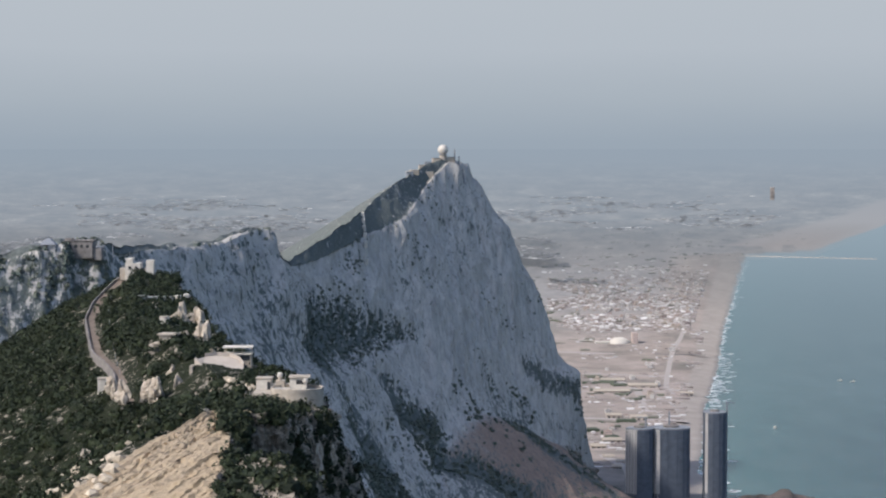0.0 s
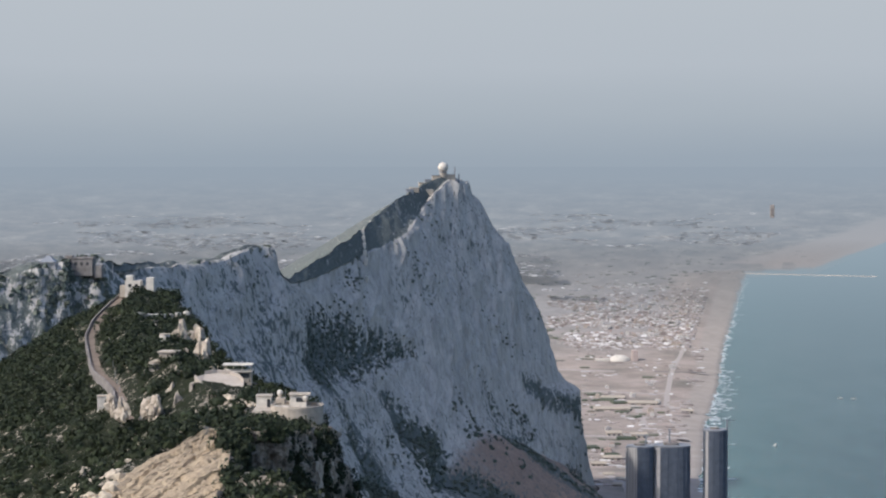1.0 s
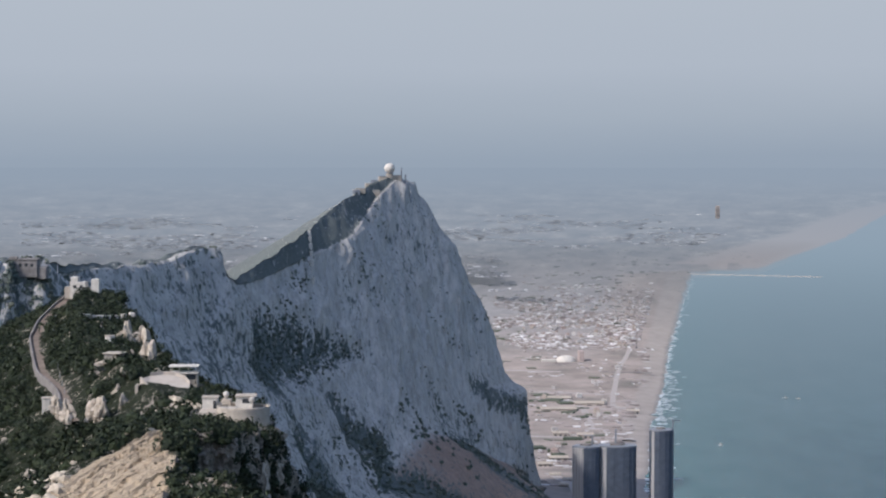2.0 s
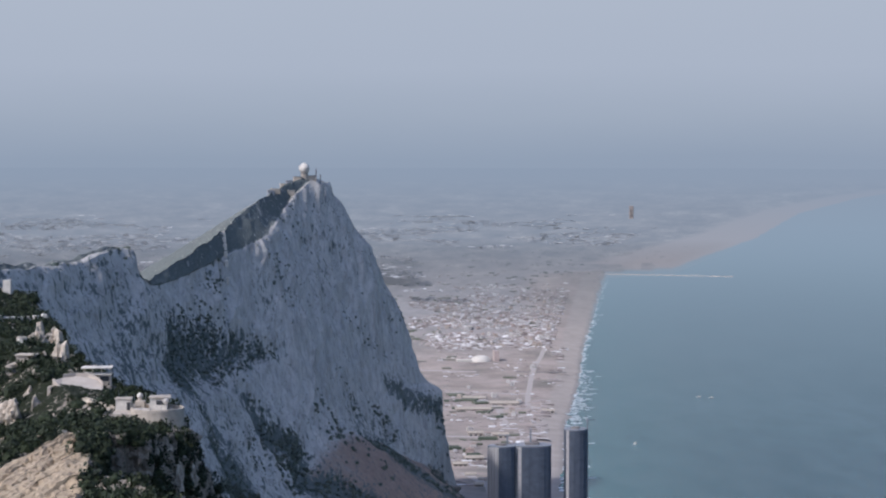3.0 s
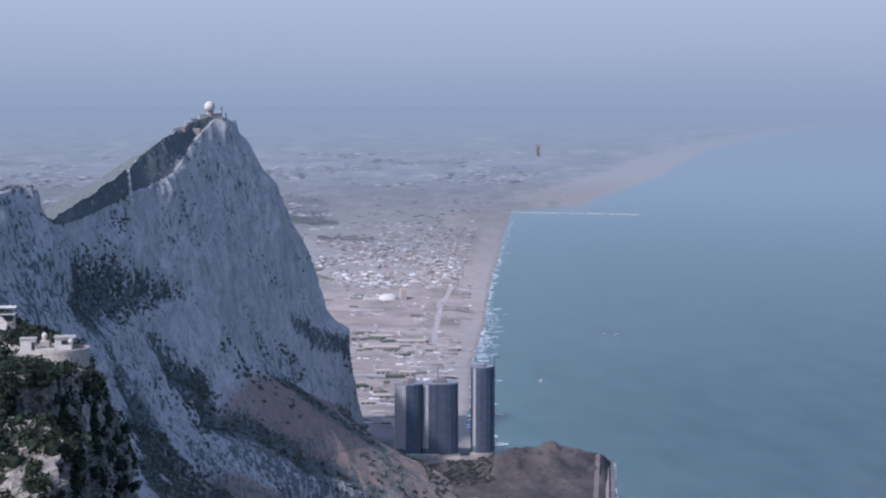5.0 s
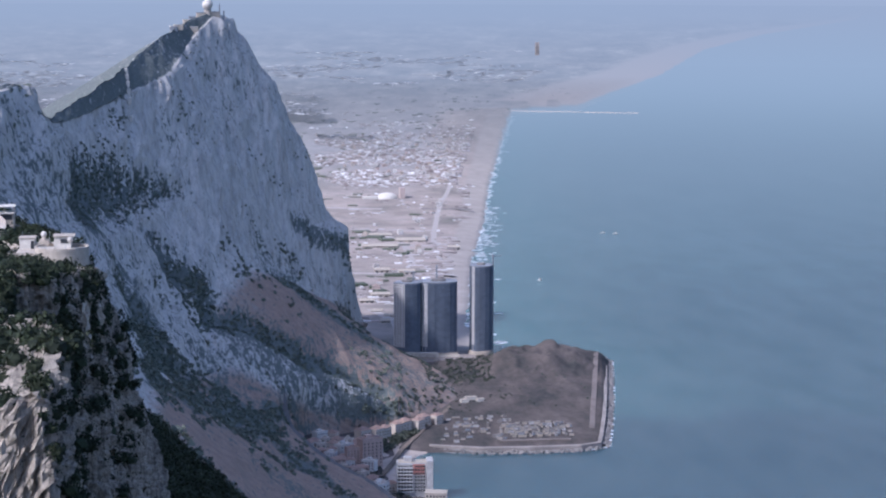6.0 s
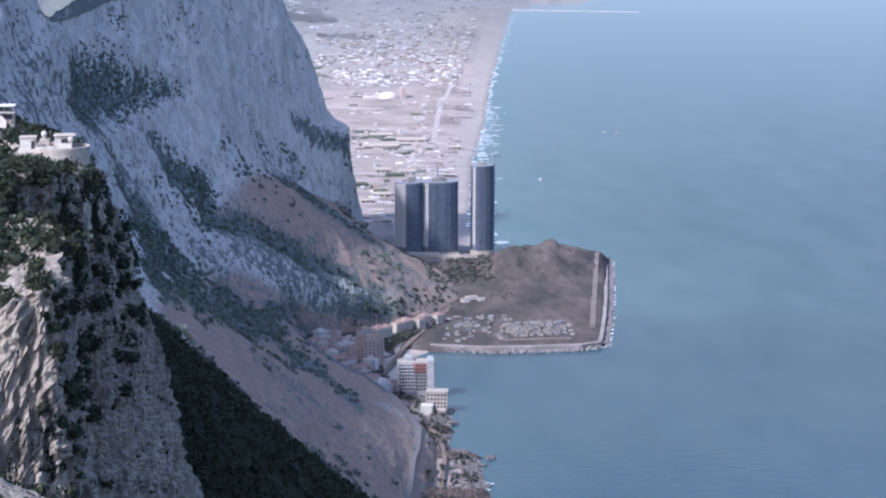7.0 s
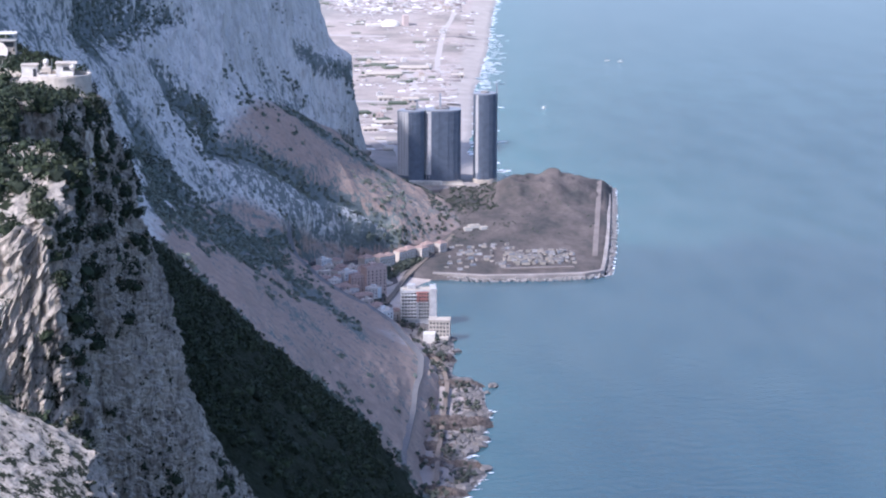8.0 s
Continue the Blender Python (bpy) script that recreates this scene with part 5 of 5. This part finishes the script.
pl = []
for k in range(14000):
    y = 5600 * (14000 / 5600) ** rnd.random()
    x = rnd.uniform(-0.24 * y, coast_x(y) - 0.06 * y)
    n1 = noise.noise((x * 0.0016, y * 0.0008, 5.0)) + 0.5 * noise.noise((x * 0.005, y * 0.0024, 8.0))
    a1 = math.degrees(math.atan2(x, y))
    dense = -10.8 < a1 < -4.0 and 7800 < y < 12500 or 2.0 < a1 < 9.2 and 9500 < y < 17500
    if n1 < (-0.05 if dense else 0.17) + max(0.0, y - 10000) / 9000 * rnd.random():
        continue
    g = y / 9000
    pl.append((x, y, rnd.uniform(9, 34) * g, rnd.uniform(20, 50) * g, rnd.uniform(0.3, 0.9), rnd.uniform(-0.15, 0.15)))
mass("distant_suburb", "pale far suburb fading in the haze", "town", SUBURB, pl, 46.5)
pl = []
for k in range(3000):
    y = rnd.uniform(2500, 9500)
    x = rnd.uniform(-0.2 * y if y > 3900 else west_limit(y), coast_x(y) - 75 * max(1, y / 3400))
    if noise.noise((x * 0.006, y * 0.003, 9.0)) < 0.05 or y < 4000 and k % 5:
        continue
    pl.append((x, y, rnd.uniform(6, 30), rnd.uniform(6, 26), rnd.uniform(2, 6), rnd.uniform(-0.5, 0.5)))
mass("distant_groves", "dull green groves among the houses", "trees", GROVE, pl)
pl = []
for k in range(2600):
    y = rnd.uniform(2420, 4300)
    x = rnd.uniform(west_limit(y), coast_x(y) - 42)
    if noise.noise((x * 0.01, y * 0.006, 3.0)) < -0.05:
        continue
    long = rnd.random() ** 2
    pl.append((x, y, 4 + 42 * long, rnd.uniform(3, 11), rnd.uniform(0.6, 5) * (1.1 - long), rnd.choice((0.05, 0.1, -0.06))))
mass("airfield_sheds", "scattered low pale sheds on the flat ground", "sheds", TOWN, pl)


def far_strip(name, pts, width, material, label, category, lift=0.4):
    p = np.array(pts, float)
    s = np.concatenate([[0], np.cumsum(np.hypot(*np.diff(p, axis=0).T))])
    u = np.linspace(0, s[-1], int(max(6, s[-1] / 40)))
    x, y = np.interp(u, s, p[:, 0]), np.interp(u, s, p[:, 1])
    dx, dy = np.gradient(x), np.gradient(y)
    L = np.hypot(dx, dy)
    v = []
    for k in range(len(u)):
        for sg in (-1, 1):
            q = (x[k] + sg * dy[k] / L[k] * width / 2, y[k] - sg * dx[k] / L[k] * width / 2)
            a, b, c, sc = far_place(q[0], q[1], 4.0)
            v.append((a, b, c + lift))
    return tagged(new(name, mesh(name, v, grid_faces(len(u), 2), material)), label, category, kind="structure")


PALE = plain("pale_road", (0.37, 0.33, 0.305), 0.9, 0.1, 0.1, 0.1)
for pts, w, m in (([(226, 3837), (342, 3805)], 22, PALE), ([(643, 5300), (600, 4700), (560, 4400), (505, 4080), (470, 3900), (440, 3700), (398, 3400), (380, 3250)], 10, PALE),
                  ([(254, 3257), (390, 3230)], 16, PALE), ([(240, 3480), (405, 3440)], 14, PALE),
                  ([(200, 2690), (330, 2660)], 16, PALE), ([(215, 2920), (370, 2890)], 18, PALE), ([(215, 2580), (240, 2470), (236, 2380)], 14, PALE), ([(300, 3450), (330, 3250), (318, 3000)], 12, PALE),
                  ([(420, 3800), (520, 3780)], 14, ASPHALT), ([(330, 4560), (520, 4520)], 18, PALE), ([(300, 5200), (660, 5120)], 20, PALE)):
    far_strip("road", pts, w, m, "flat pale road across the plain" if m is PALE else "grey road across the plain", "road")

px, py, pz, s = far_place(370, 4010)
t = thing("stadium", (px, py, pz), 4, "white domed sports hall on the plain", "stadium")
bm = bmesh.new()
bmesh.ops.create_uvsphere(bm, u_segments=24, v_segments=10, radius=1, matrix=Matrix.Diagonal((22, 18, 13, 1)))
bmesh.ops.delete(bm, geom=[q for q in bm.verts if q.co.z < -2], context="VERTS")
part("roof_shell", bm, WHITE, t, "white curved roof", True)
part("side_hall", box(-50, -20, -8, 8, -1, 5), WHITE, t)
part("tower_block", box(26, 36, -10, 10, -1, 22), PINK, t)
for x, y, w, d, h in ((226, 2475, 12, 9, 5), (238, 2520, 18, 8, 4), (222, 2560, 14, 8, 4), (262, 2930, 22, 12, 8), (285, 3230, 60, 30, 7), (238, 2690, 26, 14, 7), (215, 2640, 20, 10, 6), (345, 3300, 50, 30, 8), (298, 2905, 24, 14, 9), (410, 3210, 20, 10, 5), (300, 3380, 40, 20, 7)):
    t = thing("warehouse", (x, y, 3.5), rnd.uniform(-6, 6), "long pale low warehouse near the beach", "warehouse", "warehouses")
    part("wall", box(-w / 2, w / 2, -d / 2, d / 2, -2, h, bevel=0.2), CREAM, t)
    bm = bmesh.new()
    vs = [bm.verts.new(p) for p in ((-w / 2 - 1, -d / 2 - 1, h), (w / 2 + 1, -d / 2 - 1, h), (w / 2 + 1, d / 2 + 1, h), (-w / 2 - 1, d / 2 + 1, h), (-w / 2 - 1, 0, h + 2.5), (w / 2 + 1, 0, h + 2.5))]
    for f in ((0, 1, 5, 4), (1, 2, 5), (2, 3, 4, 5), (3, 0, 4)):
        bm.faces.new([vs[i] for i in f])
    part("roof", bm, CONCRETE, t)
    for k in range(3):
        part("door", box(-w / 2 + w * (k + 0.25) / 3, -w / 2 + w * (k + 0.75) / 3, -d / 2 - 0.1, -d / 2 + 0.1, -1, h * 0.7), DARK, t)
px, py, pz, s = far_place(2366, 13800)
t = thing("far_tower", (px, py, pz), 0, "tall pale tower far out on the plain", "tower")
part("shaft", box(-5, 5, -4, 4, -2, 30, bevel=0.4), SEAWALL, t)

# pier: a rubble arm with a pale crown
far_strip("pier", [(1080, 6960), (1200, 6900), (1380, 6830), (1500, 6780), (1530, 6765)], 34, CREAM, "long low pale stone pier in the sea", "pier", 3.0)

# ---- surf, boats and wakes ----
def foam_patch(bm, x, y, w, d, seed, turn=0.0):
    n, vs = 14, []
    for i in range(n):
        a = 2 * math.pi * i / n
        r = 0.55 + 0.6 * abs(noise.noise((seed * 3.7, math.cos(a) * 1.5, math.sin(a) * 1.5)))
        u, v2 = math.cos(a) * r * w / 2, math.sin(a) * r * d / 2
        px, py, pz, s = far_place(x + u * math.cos(turn) - v2 * math.sin(turn), y + u * math.sin(turn) + v2 * math.cos(turn), 0)
        vs.append(bm.verts.new((px, py, pz + 0.25 * (1 + 0.2 * (seed % 5)))))
    bm.faces.new(vs)


bm = bmesh.new()
k = 0
for i in range(520):
    y = rnd.uniform(2300, 3900) if i < 330 else rnd.uniform(3900, 7000)
    x = coast_x(y) + abs(rnd.gauss(0, 1)) * (15 if i < 330 else 7) - 3
    foam_patch(bm, x, y, rnd.uniform(5, 24), rnd.uniform(5, 18) * (1 if i < 330 else 2.2), k)
    k += 1
for i in range(34):
    y = rnd.uniform(1150, 1360)
    foam_patch(bm, coast_x(y) + rnd.uniform(-1, 5), y, rnd.uniform(2, 10), rnd.uniform(1.5, 5), k)
    k += 1
for i in range(90):
    (x0, y0), (x1, y1) = rnd.choice(list(zip(WALL, WALL[1:])))
    w = rnd.random()
    foam_patch(bm, x0 + (x1 - x0) * w + 9, y0 + (y1 - y0) * w - 2, rnd.uniform(2, 6), rnd.uniform(3, 8), k)
    k += 1
for y in (2880, 2560):
    for q in range(2):
        foam_patch(bm, coast_x(y) + 30 + 14 * q + rnd.uniform(-4, 4), y, 22, 9, k)
        k += 1
surf = part("surf", bm, FOAM)
tagged(surf, "broken white surf along the beach and rocks", "surf", kind="stuff")


def boat(x, y, turn, wake, label):
    t = thing("motor_boat", (x, y, 0), turn, label, "boat", "boats")
    h = bmesh.new()
    pts = [(-5, -1.6), (2.5, -1.6), (5.5, 0), (2.5, 1.6), (-5, 1.6)]
    prism(pts, -0.4, 1.2, h)
    part("hull", h, WHITE, t)
    part("cabin", box(-2.5, 1.5, -1.1, 1.1, 1.2, 2.6, bevel=0.1), WHITE, t)
    part("windscreen", box(1.3, 1.6, -0.9, 0.9, 1.6, 2.4), DARK, t)
    w = bmesh.new()
    rr = random.Random(x)
    for i in range(10):
        x0 = -5 - wake * i / 10
        prism([(x0, -1.5 - i * 0.35 * rr.random()), (x0 + wake / 10, -1.2 - i * 0.3 * rr.random()), (x0 + wake / 10, 1.2 + i * 0.3 * rr.random()), (x0, 1.5 + i * 0.35 * rr.random())], 0.05, 0.2 + 0.002 * i, w)
    part("wake", w, FOAM, t, "white foaming wake")


boat(715, 3440, 190, 16, "small white motor boat with a white wake")
boat(736, 3428, 185, 26, "white motor boat trailing a long wake")
boat(500, 2870, 60, 1, "small dark moored boat on open water")

# ---- scrub ----
def leaf_material(name, a, b2):
    m, n, l, b = mat(name, 0.75, 0.25)
    g = n.new("ShaderNodeNewGeometry")
    c = ramp(n, l, g.outputs["Random Per Island"], [(0.0, a), (1.0, b2)])
    c = mix(n, l, 0.6, c, ramp(n, l, noise_node(n, l, (1, 1, 1), 0.08, 3, 0.6), [(0.3, (0.6, 0.75, 0.7)), (0.7, (1.1, 1.0, 0.75))]), "MULTIPLY")
    l.new(c, b.inputs["Base Color"])
    return m


LEAF = leaf_material("scrub_leaves", (0.011, 0.016, 0.009), (0.036, 0.047, 0.022))
LOW_LEAF = leaf_material("coastal_leaves", (0.045, 0.052, 0.045), (0.08, 0.088, 0.074))
# Mountain leaves paled well past real foliage to carry the haze.
HAZED_LEAF = leaf_material("far_scrub_leaves", (0.115, 0.13, 0.115), (0.165, 0.18, 0.16))


def clump(seed, leaves, size, core=True):
    """A bush about 1 m in radius: lumpy dark heart under loose leaves."""
    r = random.Random(seed)
    V, Fc = [], []
    if core:
        bm = bmesh.new()
        bmesh.ops.create_icosphere(bm, subdivisions=1, radius=0.72)
        for q in bm.verts:
            d = r.uniform(0.75, 1.15)
            V.append((q.co.x * d, q.co.y * d, max(-0.3, q.co.z * d * 0.8 + 0.1)))
        Fc += [tuple(q.index for q in f.verts) for f in bm.faces]
        bm.free()
    lobes = [(r.uniform(-0.45, 0.45), r.uniform(-0.45, 0.45), r.uniform(0.0, 0.4), r.uniform(0.45, 0.7)) for _ in range(5)]
    for _ in range(leaves):
        lx, ly2, lz, lr = r.choice(lobes)
        d = Vector((r.gauss(0, 1), r.gauss(0, 1), r.gauss(0.35, 0.9))).normalized()
        p = Vector((lx, ly2, lz)) + d * lr * r.uniform(0.85, 1.12)
        u = Vector((r.gauss(0, 1), r.gauss(0, 1), r.gauss(0, 1))).normalized()
        w = (d + 0.7 * u).normalized().orthogonal()
        w.rotate(Euler((r.uniform(0, 6), r.uniform(0, 6), r.uniform(0, 6))))
        k2 = w.cross(d + u * 0.5).normalized()
        s = size * r.uniform(0.6, 1.4)
        i = len(V)
        V += [tuple(p - w * s), tuple(p + w * s), tuple(p + k2 * s * 1.5)]
        Fc.append((i, i + 1, i + 2))
    return np.array(V), Fc


def scatter(name, label, category, clumps, places, material):
    """All the clumps of a hillside as one mass; each place is x, y, z, radius, turn."""
    V, Fc, off = [], [], 0
    for k, (x, y, z, s, a) in enumerate(places):
        v, f = clumps[k % len(clumps)]
        ca, sa = math.cos(a), math.sin(a)
        V.append(np.stack([x + s * (v[:, 0] * ca - v[:, 1] * sa), y + s * (v[:, 0] * sa + v[:, 1] * ca), z + s * v[:, 2]], -1))
        Fc += [tuple(i + off for i in q) for q in f]
        off += len(v)
    return tagged(new(name, mesh(name, np.concatenate(V), Fc, material)), label, category, kind="stuff")


rnd = random.Random(77)
BUILT = [(-36, 399, 8.5), (-30, 396, 8.0), (-30, 388, 6.5), (-36, 391, 5.0), (-52, 436, 12), (-50, 427, 7), (-82.6, 466, 3.2), (-95, 600, 7)]


def on_path(x, y):
    pts = PATH_LINE
    for (x0, y0), (x1, y1) in zip(pts, pts[1:]):
        L2 = (x1 - x0) ** 2 + (y1 - y0) ** 2
        w = min(1, max(0, ((x - x0) * (x1 - x0) + (y - y0) * (y1 - y0)) / L2))
        if math.hypot(x - x0 - w * (x1 - x0), y - y0 - w * (y1 - y0)) < 3.2:
            return True
    return False


def free(x, y):
    return not any(math.hypot(x - a, y - b) < r for a, b, r in BUILT) and not on_path(x, y)


near, big = [], []
while len(near) < 5000:
    y = rnd.uniform(265, 700)
    ex, cx = line(EDGE, y)[0], line(CREST, y)[0]
    x = rnd.uniform(cx - 110, ex + 5)
    dens = 0.5 + 0.9 * noise.fractal((x * 0.04, y * 0.04, 6.0), 1.0, 2.0, 3)
    if y < 353:
        dens -= -0.15 if x > -36 else 1.3 if x + 0.55 * (352 - y) > -43 else 0.25
    if rnd.random() > dens + 0.35 or not free(x, y):
        continue
    z = drop(x, y)
    near.append((x, y, z - 0.3, rnd.uniform(1.3, 3.0), rnd.uniform(0, 6.3)))
# ledges of the cliff
k = 0
while k < 1500:
    y = rnd.uniform(230, 470)
    i = int(np.searchsorted(NEAR_Y, y)) % NEAR_P.shape[0]
    j = rnd.randrange(126, 340)
    p = NEAR_P[i, j]
    if noise.fractal((p[0] * 0.06, p[1] * 0.06, p[2] * 0.045), 1.0, 2.0, 3) < (0.14 if p[2] < 345 else -0.25 if p[1] > 345 else 0.05):
        k += 0.02
        continue
    near.append((p[0], p[1], p[2], rnd.uniform(0.7, 2.1), rnd.uniform(0, 6.3)))
    k += 1
# bushes on the southern face under the radar post
rows_s = [q for q in range(len(NEAR_Y)) if 338 < NEAR_Y[q] < 366]
k = 0
while k < 560:
    p = NEAR_P[rnd.choice(rows_s), rnd.randrange(118, 220)]
    if p[2] < 352 or noise.noise((p[0] * 0.12, p[1] * 0.12, p[2] * 0.09)) < -0.22 + max(0.0, 362 - p[2]) * 0.03:
        k += 0.1
        continue
    near.append((p[0], p[1], p[2] - 0.2, rnd.uniform(1.0, 2.3), rnd.uniform(0, 6.3)))
    k += 1
# wooded eastern spur
k = 0
while k < 2600:
    y = rnd.uniform(480, 716)
    i = int(np.searchsorted(NEAR_Y, y)) % NEAR_P.shape[0]
    j = rnd.randrange(270, 395)
    p = NEAR_P[i, j]
    near.append((p[0], p[1], p[2] - 0.3, rnd.uniform(1.4, 3.4), rnd.uniform(0, 6.3)))
    k += 1
clumps = [clump(s, 130, 0.125) for s in range(6)]
scatter("hillside_scrub", "dense dark green scrub on the near hillside", "scrub", clumps, near, LEAF)

bush_meshes = []
for s in range(3):
    v, f = clump(90 + s, 320, 0.10)
    bush_meshes.append(mesh("crown", v, f, LEAF))
for k in range(60):
    while True:
        y = rnd.uniform(362, 402)
        x = rnd.uniform(-52, -26) if k < 44 else rnd.uniform(-75, -50)
        if free(x, y):
            break
    z = drop(x, y)
    s = rnd.uniform(1.8, 3.2)
    b = thing("bush", (x, y, z - 0.3), rnd.uniform(0, 360), "rounded dark green bush on the ridge", "bush", "ridge bushes")
    b.scale = (s, s, s * 0.95)
    o = new("crown", bush_meshes[k % 3])
    o.parent = b
    st = bmesh.new()
    rod((0, 0, -0.4), (0.05, 0, 0.35), 0.09, st, 5, 0.04)
    part("stem", st, PATH, b)

# mountain scrub
far = []
rows, cols = FAR_P.shape[:2]
tries = 0
while len(far) < 8000 and tries < 60000:
    tries += 1
    i, j = rnd.randrange(rows), rnd.randrange(16, cols - 8)
    p = FAR_P[i, j]
    cliff = 48 <= j < 160
    n1 = noise.fractal((p[0] * 0.012, p[1] * 0.012, p[2] * 0.012 + 3), 1.0, 2.0, 4)
    q = Vector(p)
    want = (-0.22 if cliff else -0.10) + 0.8 * n1 + 1.7 * max(along_line(q, w) for w in GULLIES + [HOLLOW]) * (j > 47)
    if j < 47:
        want = -1.0
    elif p[1] < 800 and j > 100:
        want = 1.0
    elif p[1] < 1010:
        want += 0.45
    if rnd.random() > want:
        continue
    far.append((p[0], p[1], p[2] - 0.5, rnd.uniform(1.2, 3.0) * (0.8 if cliff else 1.2), rnd.uniform(0, 6.3)))
far_clumps = [clump(200 + s, 22, 0.34) for s in range(5)]
scatter("mountain_scrub", "green scrub patches on the mountain, paled for haze", "scrub", far_clumps, far, HAZED_LEAF)

# rocks among the near scrub
rocks = []
while len(rocks) < 520:
    y = rnd.uniform(300, 420)
    cx = line(CREST, y)[0]
    x = rnd.uniform(cx - 40, cx + 6)
    if not free(x, y) or noise.noise((x * 0.09, y * 0.09, 2.0)) < 0.05:
        continue
    rocks.append((x, y, drop(x, y)))
for k in range(260):
    y = rnd.uniform(455, 560)
    x = line(EDGE, y)[0] + rnd.uniform(-12, 4)
    if noise.noise((x * 0.1, y * 0.1, 5.0)) > 0.0:
        rocks.append((x, y, drop(x, y)))
OUTCROP = plain("pale_outcrop", (0.45, 0.38, 0.29), 0.9, 0.15, 0.35, 0.8)
stones("rock_outcrops", "pale broken limestone outcrops among the bushes", rocks, 1.05, OUTCROP, 9)

# scrub between the coast road and the shore, and on the village slope
low = []
while len(low) < 210:
    y = rnd.uniform(1110, 1620)
    a, b = line(TOE, y)[0] - 6, coast_x(y) - 6
    x = rnd.uniform(a, b)
    if noise.noise((x * 0.04, y * 0.03, 8.0)) < 0.0:
        continue
    rx = np.interp(y, [1120, 1205, 1290, 1340, 1390, 1450, 1509, 1547, 1590], [112, 120, 134, 141, 150, 158, 152, 146, 123])
    if abs(x - rx) < 6:
        continue
    low.append((x, y, max(4.0, 12 - (x - a) * 0.2) - 1, rnd.uniform(1.0, 2.6), rnd.uniform(0, 6.3)))
for k in range(260):
    y = rnd.uniform(1590, 1800)
    x = rnd.uniform(line(TOE, y)[0] - 8, 150)
    low.append((x, y, village_z(x) - 0.5, rnd.uniform(1.2, 2.8), rnd.uniform(0, 6.3)))
for k in range(380):
    y = rnd.uniform(1860, 2190)
    x = line(TOE, y)[0] + rnd.uniform(10, 150)
    u = (x - line(TOE, y)[0] + 4) / (east_edge(y) + 10 - line(TOE, y)[0])
    if noise.noise((x * 0.03, y * 0.02, 4.0)) < 0.1 or not 0.05 < u < 0.95:
        continue
    low.append((x, y, mound_z(u, y) - 0.6, rnd.uniform(0.8, 2.0), rnd.uniform(0, 6.3)))
for k in range(420):
    y = rnd.uniform(1840, 2200)
    x = line(TOE, y)[0] + rnd.uniform(-30, 26)
    low.append((x, y, max(4.5, drop(x, y)) - 0.5, rnd.uniform(1.2, 3.2), rnd.uniform(0, 6.3)))
for k in range(260):
    y = rnd.uniform(2060, 2200)
    x = rnd.uniform(262, 318) + (y - 2130) * 0.15
    u = (x - line(TOE, y)[0] + 4) / (east_edge(y) + 10 - line(TOE, y)[0])
    low.append((x, y, mound_z(u, y) - 0.6, rnd.uniform(1.2, 3.0), rnd.uniform(0, 6.3)))
for k in range(150):
    w = rnd.random()
    low.append((156 + 46 * w + rnd.gauss(0, 4), 1762 + 88 * w + rnd.gauss(0, 5), 5.4, rnd.uniform(1.8, 3.6), rnd.uniform(0, 6.3)))
scatter("coastal_scrub", "dull green scrub between road and shore", "scrub", far_clumps, low, LOW_LEAF)
